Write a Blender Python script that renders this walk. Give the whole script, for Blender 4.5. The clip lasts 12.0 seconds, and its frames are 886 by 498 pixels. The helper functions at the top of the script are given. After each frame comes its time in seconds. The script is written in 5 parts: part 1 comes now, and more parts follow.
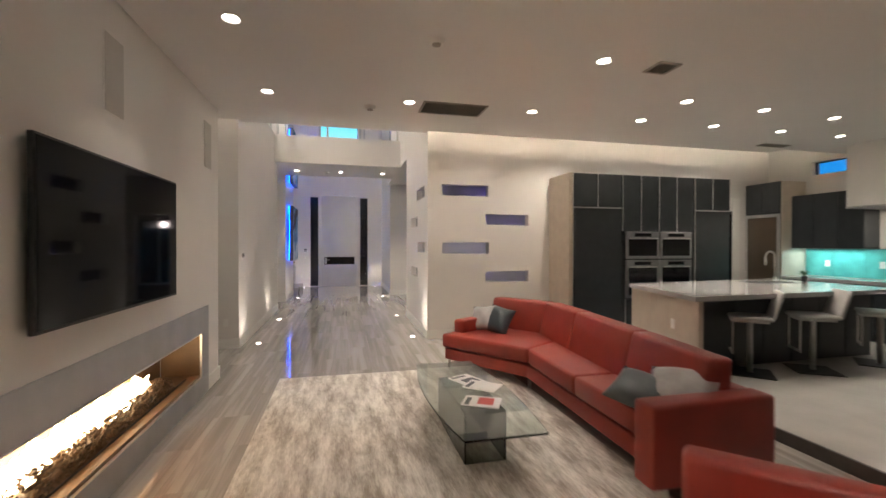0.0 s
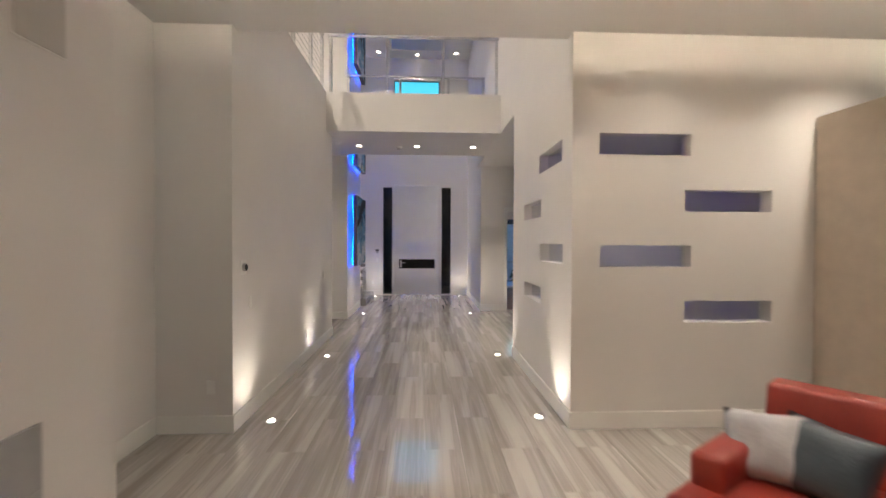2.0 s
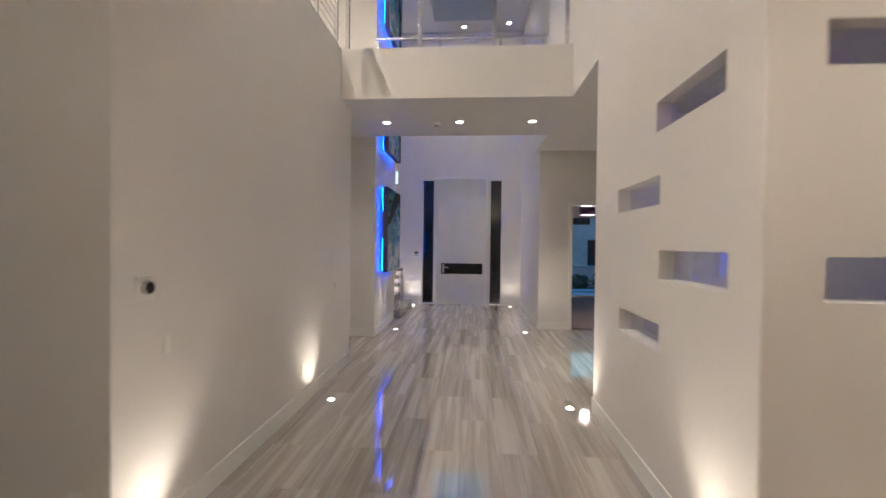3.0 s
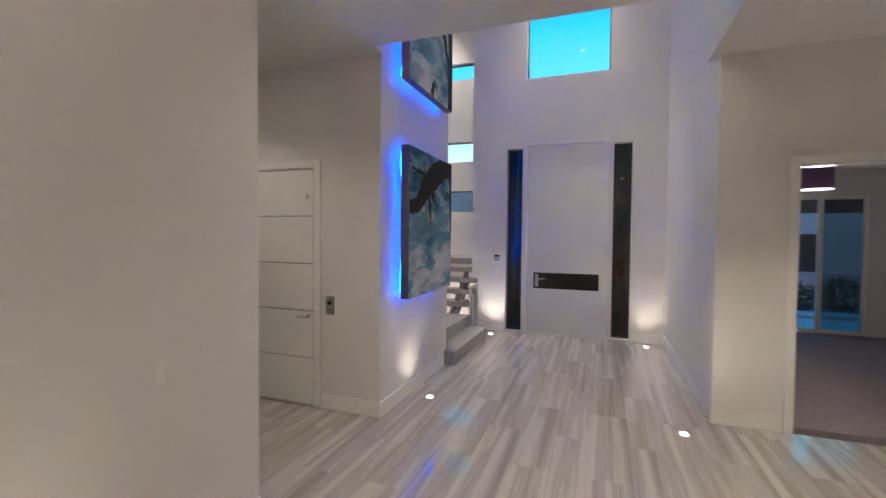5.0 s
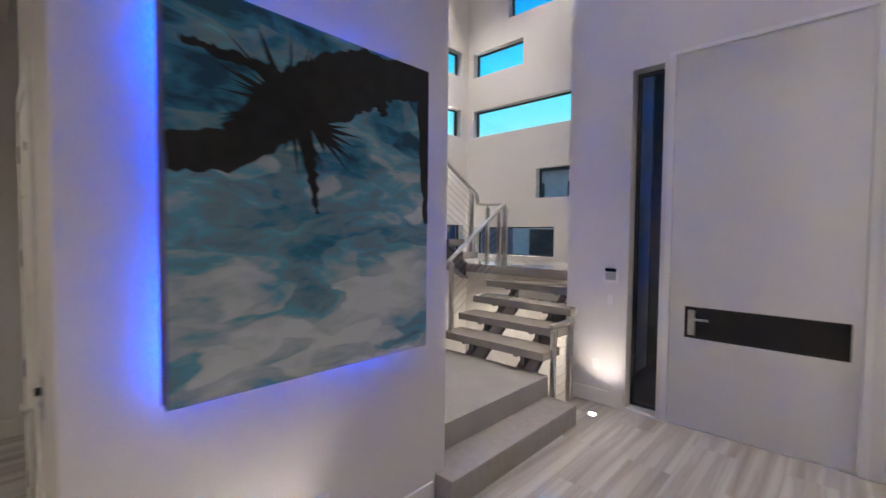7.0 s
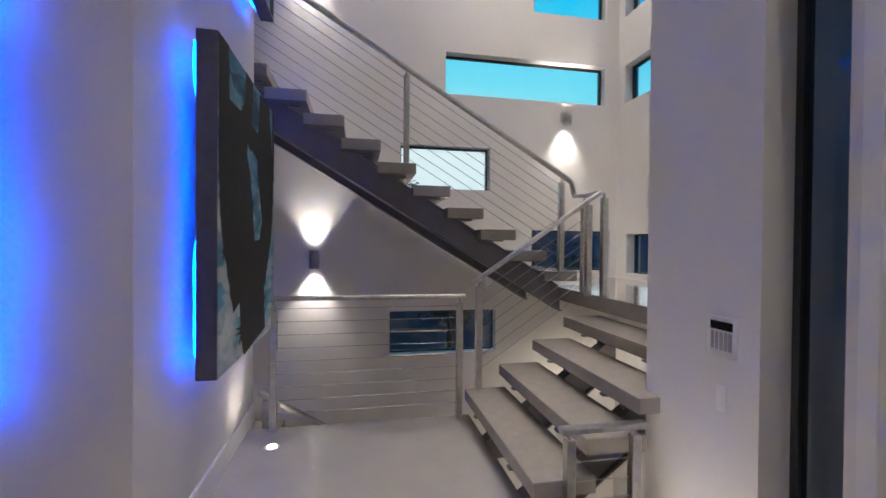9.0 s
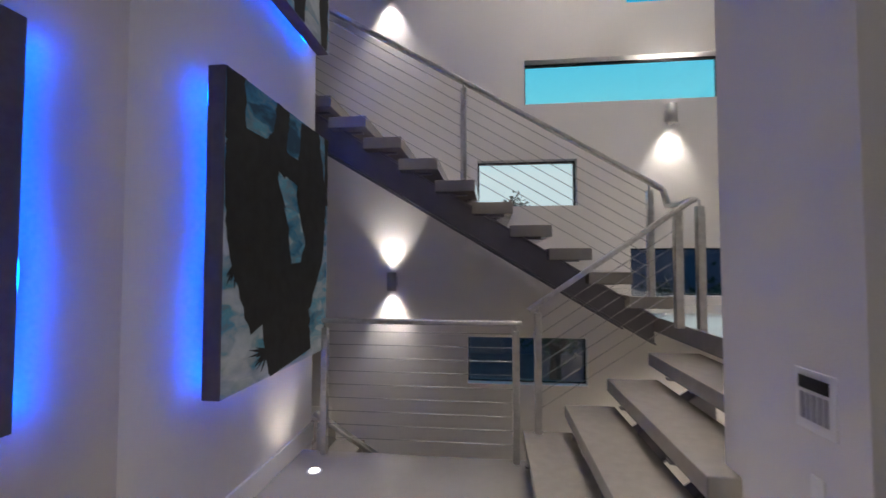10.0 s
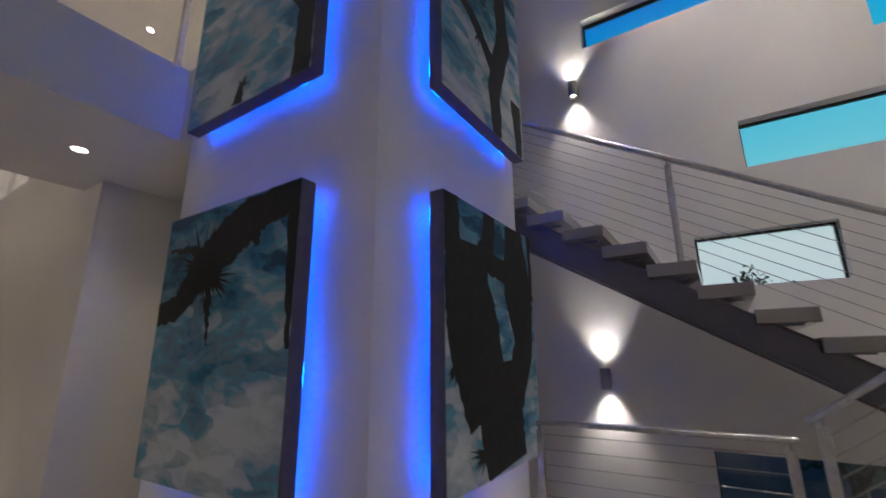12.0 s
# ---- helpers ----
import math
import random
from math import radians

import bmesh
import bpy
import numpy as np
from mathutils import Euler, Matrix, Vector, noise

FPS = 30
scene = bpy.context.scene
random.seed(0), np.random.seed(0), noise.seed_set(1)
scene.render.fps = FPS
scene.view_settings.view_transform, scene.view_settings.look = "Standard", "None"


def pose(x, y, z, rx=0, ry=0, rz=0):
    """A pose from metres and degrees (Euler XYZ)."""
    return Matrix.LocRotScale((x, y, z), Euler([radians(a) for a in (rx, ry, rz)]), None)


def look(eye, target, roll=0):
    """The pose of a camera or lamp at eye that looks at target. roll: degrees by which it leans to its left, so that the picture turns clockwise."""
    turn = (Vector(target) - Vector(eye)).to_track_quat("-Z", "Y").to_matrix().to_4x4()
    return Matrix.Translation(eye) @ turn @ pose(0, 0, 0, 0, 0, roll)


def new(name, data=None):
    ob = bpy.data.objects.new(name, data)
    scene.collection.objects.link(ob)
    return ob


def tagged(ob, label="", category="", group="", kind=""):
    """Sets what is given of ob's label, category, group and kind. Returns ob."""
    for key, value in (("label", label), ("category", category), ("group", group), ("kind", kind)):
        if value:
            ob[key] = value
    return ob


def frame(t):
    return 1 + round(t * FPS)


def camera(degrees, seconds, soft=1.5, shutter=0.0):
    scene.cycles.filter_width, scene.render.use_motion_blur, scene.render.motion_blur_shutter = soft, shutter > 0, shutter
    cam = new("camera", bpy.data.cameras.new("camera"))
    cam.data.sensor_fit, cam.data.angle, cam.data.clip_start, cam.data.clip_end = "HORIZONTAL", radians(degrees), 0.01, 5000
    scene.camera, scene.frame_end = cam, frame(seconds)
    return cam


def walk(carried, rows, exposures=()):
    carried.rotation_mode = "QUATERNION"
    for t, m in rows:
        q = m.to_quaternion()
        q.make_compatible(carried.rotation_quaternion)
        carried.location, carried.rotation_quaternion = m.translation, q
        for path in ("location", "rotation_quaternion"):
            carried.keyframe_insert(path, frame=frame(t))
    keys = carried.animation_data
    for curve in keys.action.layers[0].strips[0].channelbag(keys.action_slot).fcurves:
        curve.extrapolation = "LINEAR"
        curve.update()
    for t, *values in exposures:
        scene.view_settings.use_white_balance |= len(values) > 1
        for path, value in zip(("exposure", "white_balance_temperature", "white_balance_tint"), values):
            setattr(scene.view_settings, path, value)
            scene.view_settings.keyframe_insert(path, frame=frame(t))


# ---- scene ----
cam = camera(92.1, 12.0, shutter=0.5)
PATH = [
    (0, (0.327, -1.352, 1.558), (0.781, 0.596, 1.542), 0.1),
    (0.5, (0.33, -0.632, 1.575), (0.715, 1.33, 1.556), 0.1),
    (1, (0.335, 0.228, 1.582), (0.643, 2.204, 1.564), 0.3),
    (1.5, (0.366, 1.076, 1.6), (0.569, 3.066, 1.579), 0.3),
    (2, (0.406, 1.952, 1.621), (0.494, 3.95, 1.595), 0.2),
    (2.5, (0.445, 2.863, 1.628), (0.415, 4.863, 1.604), 0.3),
    (2.7, (0.459, 3.214, 1.63), (0.383, 5.212, 1.609), 0.3),
    (4.3, (0.667, 6.249, 1.751), (0.203, 8.193, 1.693), 1.2),
    (4.5, (0.699, 6.642, 1.749), (0.164, 8.568, 1.695), 0.4),
    (5, (0.723, 7.523, 1.757), (0.04, 9.402, 1.699), 0.5),
    (5.5, (0.733, 8.41, 1.739), (-0.104, 10.226, 1.691), 0.2),
    (6, (0.72, 9.288, 1.749), (-0.27, 11.025, 1.695), 0.2),
    (6.5, (0.684, 10.156, 1.756), (-0.477, 11.783, 1.702), 0.2),
    (6.7, (0.683, 10.503, 1.774), (-0.561, 12.068, 1.707), 0.3),
    (8.3, (0.586, 13.051, 1.746), (-1.25, 13.843, 1.713), 0.9),
    (8.5, (0.555, 13.32, 1.735), (-1.329, 13.992, 1.706), 0.5),
    (9, (0.467, 13.881, 1.739), (-1.495, 14.266, 1.716), 0.5),
    (9.5, (0.36, 14.284, 1.752), (-1.639, 14.351, 1.761), 0.3),
    (10, (0.244, 14.486, 1.739), (-1.742, 14.263, 1.815), 0.0),
    (10.5, (0.174, 14.521, 1.736), (-1.766, 14.06, 1.886), -0.0),
    (11, (0.199, 14.495, 1.74), (-1.655, 13.787, 1.985), -0.1),
    (11.5, (0.236, 14.465, 1.742), (-1.511, 13.56, 2.102), -0.3),
    (12, (0.258, 14.433, 1.771), (-1.376, 13.393, 2.268), -0.6),
]
walk(cam, [(t, look(e, a, r)) for t, e, a, r in PATH],
     [(0.0, 0.14), (1.5, 0.16), (2.5, 0.04), (4.5, 0.18), (5.5, 0.17), (6.5, 0.11), (8.5, -0.09), (9.5, -0.38), (11.0, -0.68), (12.0, -0.72)])

# ---- world ----
world = bpy.data.worlds.new("dusk_sky")
scene.world = world
world.use_nodes = True
wn = world.node_tree
sky = wn.nodes.new("ShaderNodeTexSky")
sky.sky_type, sky.sun_disc = "NISHITA", False
sky.sun_elevation, sky.sun_rotation = radians(2), radians(110)
wbg = wn.nodes["Background"]
wn.links.new(sky.outputs[0], wbg.inputs[0])
wbg.inputs[1].default_value = 0.13


def lamp(kind, name, m, power, colour=(1, 1, 1), **more):
    data = bpy.data.lights.new(name, kind)
    data.energy, data.color = power, colour
    for k, v in more.items():
        if k == "size":
            data.size = v
        elif k == "size_y":
            data.shape, data.size_y = "RECTANGLE", v
        elif k == "radius":
            data.shadow_soft_size = v
        elif k == "spot":
            data.spot_size = radians(v)
        elif k == "blend":
            data.spot_blend = v
    ob = new(name, data)
    ob.matrix_world = m
    return ob


WARM = (1.0, 0.88, 0.74)


# ---- materials ----
def mat(name, colour, rough=0.5, metal=0.0, vary=0.08, scale=3.0, bump=0.0, bscale=60.0, emit=None, power=0.0):
    m = bpy.data.materials.new(name)
    m.use_nodes = True
    t = m.node_tree
    b = t.nodes["Principled BSDF"]
    b.inputs["Roughness"].default_value, b.inputs["Metallic"].default_value = rough, metal
    co = t.nodes.new("ShaderNodeTexCoord")
    nz = t.nodes.new("ShaderNodeTexNoise")
    nz.inputs["Scale"].default_value, nz.inputs["Detail"].default_value = scale, 6
    t.links.new(co.outputs["Object"], nz.inputs["Vector"])
    ramp = t.nodes.new("ShaderNodeValToRGB")
    lo = [max(0, c * (1 - vary)) for c in colour]
    hi = [min(1, c * (1 + vary)) for c in colour]
    ramp.color_ramp.elements[0].position, ramp.color_ramp.elements[1].position = 0.3, 0.7
    ramp.color_ramp.elements[0].color, ramp.color_ramp.elements[1].color = (*lo, 1), (*hi, 1)
    t.links.new(nz.outputs["Fac"], ramp.inputs[0])
    t.links.new(ramp.outputs[0], b.inputs["Base Color"])
    if bump:
        n2 = t.nodes.new("ShaderNodeTexNoise")
        n2.inputs["Scale"].default_value, n2.inputs["Detail"].default_value = bscale, 4
        t.links.new(co.outputs["Object"], n2.inputs["Vector"])
        bp = t.nodes.new("ShaderNodeBump")
        bp.inputs["Strength"].default_value, bp.inputs["Distance"].default_value = bump, 0.01
        t.links.new(n2.outputs["Fac"], bp.inputs["Height"])
        t.links.new(bp.outputs[0], b.inputs["Normal"])
    if emit:
        b.inputs["Emission Color"].default_value = (*emit, 1)
        b.inputs["Emission Strength"].default_value = power
    return m


PAINT = mat("wall_paint", (0.74, 0.715, 0.69), 0.55, vary=0.025, scale=1.2, bump=0.12, bscale=140)
CEIL = mat("ceiling_paint", (0.74, 0.72, 0.70), 0.7, vary=0.02, scale=1.0, bump=0.08, bscale=120)
TRIM = mat("white_trim_paint", (0.80, 0.79, 0.76), 0.35, vary=0.02)
DOORW = mat("white_door_lacquer", (0.80, 0.79, 0.75), 0.35, vary=0.03, scale=2)
STEEL = mat("brushed_steel", (0.56, 0.55, 0.54), 0.28, 1.0, vary=0.12, scale=25, bump=0.05, bscale=300)
WIRE = mat("stranded_steel_wire", (0.40, 0.39, 0.38), 0.5, 0.8, vary=0.12, scale=60)
SURROUND = mat("fireplace_steel_panel", (0.42, 0.42, 0.43), 0.4, 0.85, vary=0.08, scale=4)
DARKST = mat("painted_steel_stringer", (0.16, 0.15, 0.17), 0.45, 0.3, vary=0.1, scale=5)
BLACK = mat("black_gloss", (0.008, 0.008, 0.010), 0.12, vary=0.2)
SCREEN = mat("screen_glass", (0.004, 0.004, 0.005), 0.05, vary=0.1)
COVE = mat("cove_light_strip", (1, 1, 1), 0.5, emit=(1.0, 0.84, 0.64), power=95)
BLACKM = mat("matt_black", (0.02, 0.02, 0.022), 0.5, vary=0.2)
CARC = mat("dark_cabinet_laminate", (0.024, 0.028, 0.032), 0.35, vary=0.12, scale=8)
ALU = mat("aluminium_edge", (0.6, 0.6, 0.6), 0.35, 0.9, vary=0.08)
WOODC = mat("pale_wood_veneer", (0.50, 0.43, 0.35), 0.4, vary=0.07, scale=6, bump=0.05)
QUARTZ = mat("grey_quartz", (0.38, 0.375, 0.375), 0.15, vary=0.1, scale=40)
TREAD = mat("grey_stone_tread", (0.31, 0.285, 0.26), 0.08, vary=0.06, scale=14)
TREAD.node_tree.nodes["Principled BSDF"].inputs["Specular IOR Level"].default_value = 0.9
LEATH = mat("red_leather", (0.25, 0.028, 0.018), 0.42, vary=0.12, scale=5, bump=0.22, bscale=220)
WHITEL = mat("white_leather", (0.48, 0.47, 0.46), 0.45, vary=0.06, bump=0.15, bscale=200)
CUSHG = mat("grey_satin_cushion", (0.36, 0.35, 0.36), 0.5, vary=0.15, scale=9, bump=0.2)
CUSHD = mat("slate_leather_cushion", (0.038, 0.052, 0.064), 0.4, vary=0.15, scale=9, bump=0.2)
PAPER = mat("magazine_paper", (0.75, 0.73, 0.71), 0.4, vary=0.05)
INKD = mat("dark_print", (0.05, 0.05, 0.06), 0.4)
INKR = mat("red_print", (0.6, 0.08, 0.06), 0.4)
CARPET = mat("mauve_carpet", (0.30, 0.25, 0.26), 0.95, vary=0.15, scale=30, bump=0.5, bscale=300)
TEAL = mat("teal_glass_backsplash", (0.10, 0.42, 0.40), 0.12, vary=0.15, scale=6)
STONES = mat("fire_glass_gravel", (0.13, 0.085, 0.05), 0.5, vary=0.6, scale=40)
FBOX = mat("tan_firebox_panel", (0.20, 0.125, 0.065), 0.45, vary=0.15, scale=5)
FLAME = mat("flame", (1, 0.6, 0.25), 0.6, emit=(1.0, 0.76, 0.46), power=15)
GLOW = mat("lamp_lens", (1, 1, 1), 0.5, emit=(1.0, 0.93, 0.82), power=26)
GLOWF = mat("floor_lamp_lens", (1, 1, 1), 0.5, emit=(1.0, 0.90, 0.75), power=20)
BLUELED = mat("blue_led_strip", (0.1, 0.2, 1), 0.5, emit=(0.0, 0.080, 1.0), power=46)
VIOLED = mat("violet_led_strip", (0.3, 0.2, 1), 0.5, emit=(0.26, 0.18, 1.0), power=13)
BORDER = mat("dark_stone_edge", (0.06, 0.05, 0.045), 0.3, vary=0.2, scale=10)
GRAVENT = mat("grille_grey", (0.34, 0.31, 0.28), 0.6)
CANVAS = mat("canvas_edge", (0.10, 0.09, 0.11), 0.6, vary=0.15, scale=20, bump=0.2, bscale=400)
CLOTH = mat("speaker_cloth", (0.55, 0.53, 0.50), 0.85, vary=0.05, bump=0.2, bscale=400)
GREY = mat("grey_plastic", (0.35, 0.34, 0.33), 0.45)

SCREEN.node_tree.nodes["Principled BSDF"].inputs["IOR"].default_value = 1.13


def glass(name, colour=(1, 1, 1), rough=0.0, ior=1.45):
    m = bpy.data.materials.new(name)
    m.use_nodes = True
    b = m.node_tree.nodes["Principled BSDF"]
    b.inputs["Base Color"].default_value = (*colour, 1)
    b.inputs["Roughness"].default_value, b.inputs["IOR"].default_value = rough, ior
    b.inputs["Transmission Weight"].default_value = 1.0
    return m


GLASS = glass("clear_glass", (0.93, 0.97, 0.97))
TGLASS = glass("table_glass", (0.72, 0.80, 0.77))
SMOKE = glass("smoked_glass", (0.40, 0.43, 0.42))


def node(t, kind, operation=None, **values):
    n = t.nodes.new("ShaderNode" + kind)
    if operation:
        n.operation = operation
    for k, v in values.items():
        n.inputs[int(k[1:]) if k[1:].isdigit() else k.replace("_", " ")].default_value = v
    return n


def ramp_node(t, stops):
    n = t.nodes.new("ShaderNodeValToRGB")
    el = n.color_ramp.elements
    el[0].position, el[0].color = stops[0][0], (*stops[0][1], 1)
    el[1].position, el[1].color = stops[-1][0], (*stops[-1][1], 1)
    for p, c in stops[1:-1]:
        el.new(p).color = (*c, 1)
    return n


def floor_material(name):
    """Vein-cut stone: straight bands along the tile, another cut of the stone in every tile."""
    m = bpy.data.materials.new(name)
    m.use_nodes = True
    t = m.node_tree
    b = t.nodes["Principled BSDF"]
    co, info, geo = node(t, "TexCoord"), node(t, "ObjectInfo"), node(t, "NewGeometry")
    both = node(t, "Math", "ADD")
    t.links.new(info.outputs["Random"], both.inputs[0]), t.links.new(geo.outputs["Random Per Island"], both.inputs[1])
    comb = node(t, "CombineXYZ")
    for k in range(3):
        t.links.new(both.outputs[0], comb.inputs[k])
    far = node(t, "VectorMath", "SCALE", Scale=37.0)
    t.links.new(comb.outputs[0], far.inputs[0])
    mp = node(t, "Mapping", Scale=(1.0, 0.035, 1.0))
    t.links.new(co.outputs["Object"], mp.inputs["Vector"])
    add = node(t, "VectorMath", "ADD")
    t.links.new(mp.outputs[0], add.inputs[0]), t.links.new(far.outputs[0], add.inputs[1])
    broad = node(t, "TexNoise", Scale=11.0, Detail=1.5, Roughness=0.5)
    fine = node(t, "TexNoise", Scale=75.0, Detail=3.0)
    for n in (broad, fine):
        t.links.new(add.outputs[0], n.inputs["Vector"])
    mix = node(t, "Math", "MULTIPLY_ADD", i1=0.16)
    t.links.new(fine.outputs["Fac"], mix.inputs[0]), t.links.new(broad.outputs["Fac"], mix.inputs[2])
    ramp = ramp_node(t, [(0.4, (0.31, 0.283, 0.258)), (0.5, (0.36, 0.33, 0.304)), (0.545, (0.41, 0.376, 0.347)), (0.6, (0.365, 0.334, 0.307)), (0.645, (0.44, 0.405, 0.375)), (0.76, (0.49, 0.455, 0.422))])
    t.links.new(mix.outputs[0], ramp.inputs[0])
    wrap = node(t, "Math", "FRACT")
    t.links.new(both.outputs[0], wrap.inputs[0])
    tone = node(t, "MapRange", To_Min=0.96, To_Max=1.03)
    t.links.new(wrap.outputs[0], tone.inputs["Value"])
    hsv = node(t, "HueSaturation")
    t.links.new(tone.outputs[0], hsv.inputs["Value"]), t.links.new(ramp.outputs[0], hsv.inputs["Color"])
    t.links.new(hsv.outputs[0], b.inputs["Base Color"])
    wear = node(t, "TexNoise", Scale=2.5, Detail=4.0)
    t.links.new(co.outputs["Object"], wear.inputs["Vector"])
    rough = node(t, "MapRange", To_Min=0.03, To_Max=0.065)
    t.links.new(wear.outputs["Fac"], rough.inputs["Value"]), t.links.new(rough.outputs[0], b.inputs["Roughness"])
    b.inputs["Specular IOR Level"].default_value = 1.0
    return m


VEIN = floor_material("vein_cut_stone_tile")
KITF = mat("pale_kitchen_stone", (0.58, 0.56, 0.53), 0.16, vary=0.06, scale=3)
OVENS = mat("oven_steel", (0.32, 0.32, 0.33), 0.3, 0.9, vary=0.1, scale=20)
PLAINF = mat("honed_pale_stone", (0.34, 0.32, 0.305), 0.04, vary=0.06, scale=3)
PLAINF.node_tree.nodes["Principled BSDF"].inputs["Specular IOR Level"].default_value = 1.0
GROUT = mat("grey_grout", (0.30, 0.275, 0.255), 0.6)


# ---- mesh helpers ----
def finish(name, bm, material, parent=None, label="", smooth=False):
    me = bpy.data.meshes.new(name)
    bmesh.ops.recalc_face_normals(bm, faces=bm.faces)
    bm.to_mesh(me)
    bm.free()
    if smooth:
        for p in me.polygons:
            p.use_smooth = True
    me.materials.append(material)
    ob = new(name, me)
    if parent:
        ob.parent = parent
    if label:
        ob["label"] = label
    return ob


def part(name, bm, material, parent, label="", smooth=False):
    return finish(name, bm, material, parent, label, smooth)


def box(x0, y0, z0, x1, y1, z1, bev=0.0, seg=1, bm=None):
    own = bmesh.new()
    r = bmesh.ops.create_cube(own, size=1.0)
    for v in own.verts:
        v.co = Vector((x0 + (v.co.x + 0.5) * (x1 - x0), y0 + (v.co.y + 0.5) * (y1 - y0), z0 + (v.co.z + 0.5) * (z1 - z0)))
    if bev:
        bmesh.ops.bevel(own, geom=list(own.edges), offset=bev, segments=seg, affect="EDGES", profile=0.5)
    if bm is None:
        return own
    return join(bm, own)


def join(bm, own):
    me = bpy.data.meshes.new("tmp")
    own.to_mesh(me)
    own.free()
    bm.from_mesh(me)
    bpy.data.meshes.remove(me)
    return bm


def turned(own, m):
    bmesh.ops.transform(own, matrix=m, verts=own.verts)
    return own


def rod(a, b, r, n=10, bm=None, r2=None):
    a, b = Vector(a), Vector(b)
    own = bmesh.new()
    bmesh.ops.create_cone(own, cap_ends=True, segments=n, radius1=r, radius2=r if r2 is None else r2, depth=(b - a).length)
    m = Matrix.Translation((a + b) / 2) @ (b - a).to_track_quat("Z", "Y").to_matrix().to_4x4()
    turned(own, m)
    return own if bm is None else join(bm, own)


def bar(a, b, w, h, bm=None, bev=0.004):
    """A rectangular bar from a to b, w wide across, h high."""
    a, b = Vector(a), Vector(b)
    L = (b - a).length
    own = box(-w / 2, 0, -h / 2, w / 2, L, h / 2, bev)
    d = (b - a).normalized()
    if abs(d.z) > 0.99:
        side = Vector((1, 0, 0))
    else:
        side = d.cross(Vector((0, 0, 1))).normalized()
    up = side.cross(d)
    m = Matrix((side, d, up)).transposed().to_4x4()
    m.translation = a
    turned(own, m)
    return own if bm is None else join(bm, own)


def prism(pts, z0, z1, bm=None, bev=0.0):
    """An upright prism over a plan polygon."""
    own = bmesh.new()
    lo = [own.verts.new((x, y, z0)) for x, y in pts]
    hi = [own.verts.new((x, y, z1)) for x, y in pts]
    n = len(pts)
    own.faces.new(lo[::-1]), own.faces.new(hi)
    for i in range(n):
        own.faces.new((lo[i], lo[(i + 1) % n], hi[(i + 1) % n], hi[i]))
    bmesh.ops.recalc_face_normals(own, faces=own.faces)
    if bev:
        bmesh.ops.bevel(own, geom=list(own.edges), offset=bev, segments=3, affect="EDGES", profile=0.5)
    return own if bm is None else join(bm, own)


def root(name, x, y, z, label, category, group=""):
    ob = new(name)
    ob.location = (x, y, z)
    ob.empty_display_size = 0.1
    return tagged(ob, label, category, group)


def structure(name, bm, material, label=""):
    return tagged(finish(name, bm, material), label, "", "", "structure")


def wall(name, x0, y0, x1, y1, z0=0.0, z1=7.3, holes=(), label="", material=None):
    """A wall box with rectangular holes; holes are (a0, a1, z0, z1) along its longer side."""
    bm = bmesh.new()
    along_x = (x1 - x0) >= (y1 - y0)
    a0, a1 = (x0, x1) if along_x else (y0, y1)
    A = sorted({a0, a1, *[v for h in holes for v in h[:2]]})
    Z = sorted({z0, z1, *[v for h in holes for v in h[2:]]})
    nA, nZ = len(A) - 1, len(Z) - 1

    def solid(i, j):
        if not (0 <= i < nA and 0 <= j < nZ):
            return False
        ca, cz = (A[i] + A[i + 1]) / 2, (Z[j] + Z[j + 1]) / 2
        return not any(h[0] < ca < h[1] and h[2] < cz < h[3] for h in holes)

    cache = {}

    def v(a, d, z):
        key = (a, d, z)
        if key not in cache:
            cache[key] = bm.verts.new((a, d, z) if along_x else (d, a, z))
        return cache[key]
    d0, d1 = (y0, y1) if along_x else (x0, x1)
    for i in range(nA):
        for j in range(nZ):
            if not solid(i, j):
                continue
            a, b, c, e = A[i], A[i + 1], Z[j], Z[j + 1]
            bm.faces.new((v(a, d0, c), v(b, d0, c), v(b, d0, e), v(a, d0, e)))
            bm.faces.new((v(a, d1, c), v(a, d1, e), v(b, d1, e), v(b, d1, c)))
            if not solid(i - 1, j):
                bm.faces.new((v(a, d0, c), v(a, d0, e), v(a, d1, e), v(a, d1, c)))
            if not solid(i + 1, j):
                bm.faces.new((v(b, d0, c), v(b, d1, c), v(b, d1, e), v(b, d0, e)))
            if not solid(i, j - 1):
                bm.faces.new((v(a, d0, c), v(a, d1, c), v(b, d1, c), v(b, d0, c)))
            if not solid(i, j + 1):
                bm.faces.new((v(a, d0, e), v(b, d0, e), v(b, d1, e), v(a, d1, e)))
    return structure(name, bm, material or PAINT, label)


# ---- plan ----
LOWC, HIGHC, UNDER, UPPER, TOPC = 3.13, 3.46, 3.48, 4.12, 7.38
XL, XH, XR, XF = -1.10, -1.22, 1.69, 1.77      # fireplace wall, hall left, hall right, foyer right
YN, YB0, YB1, YD, YF = 5.62, 9.12, 11.0, 12.2, 15.38



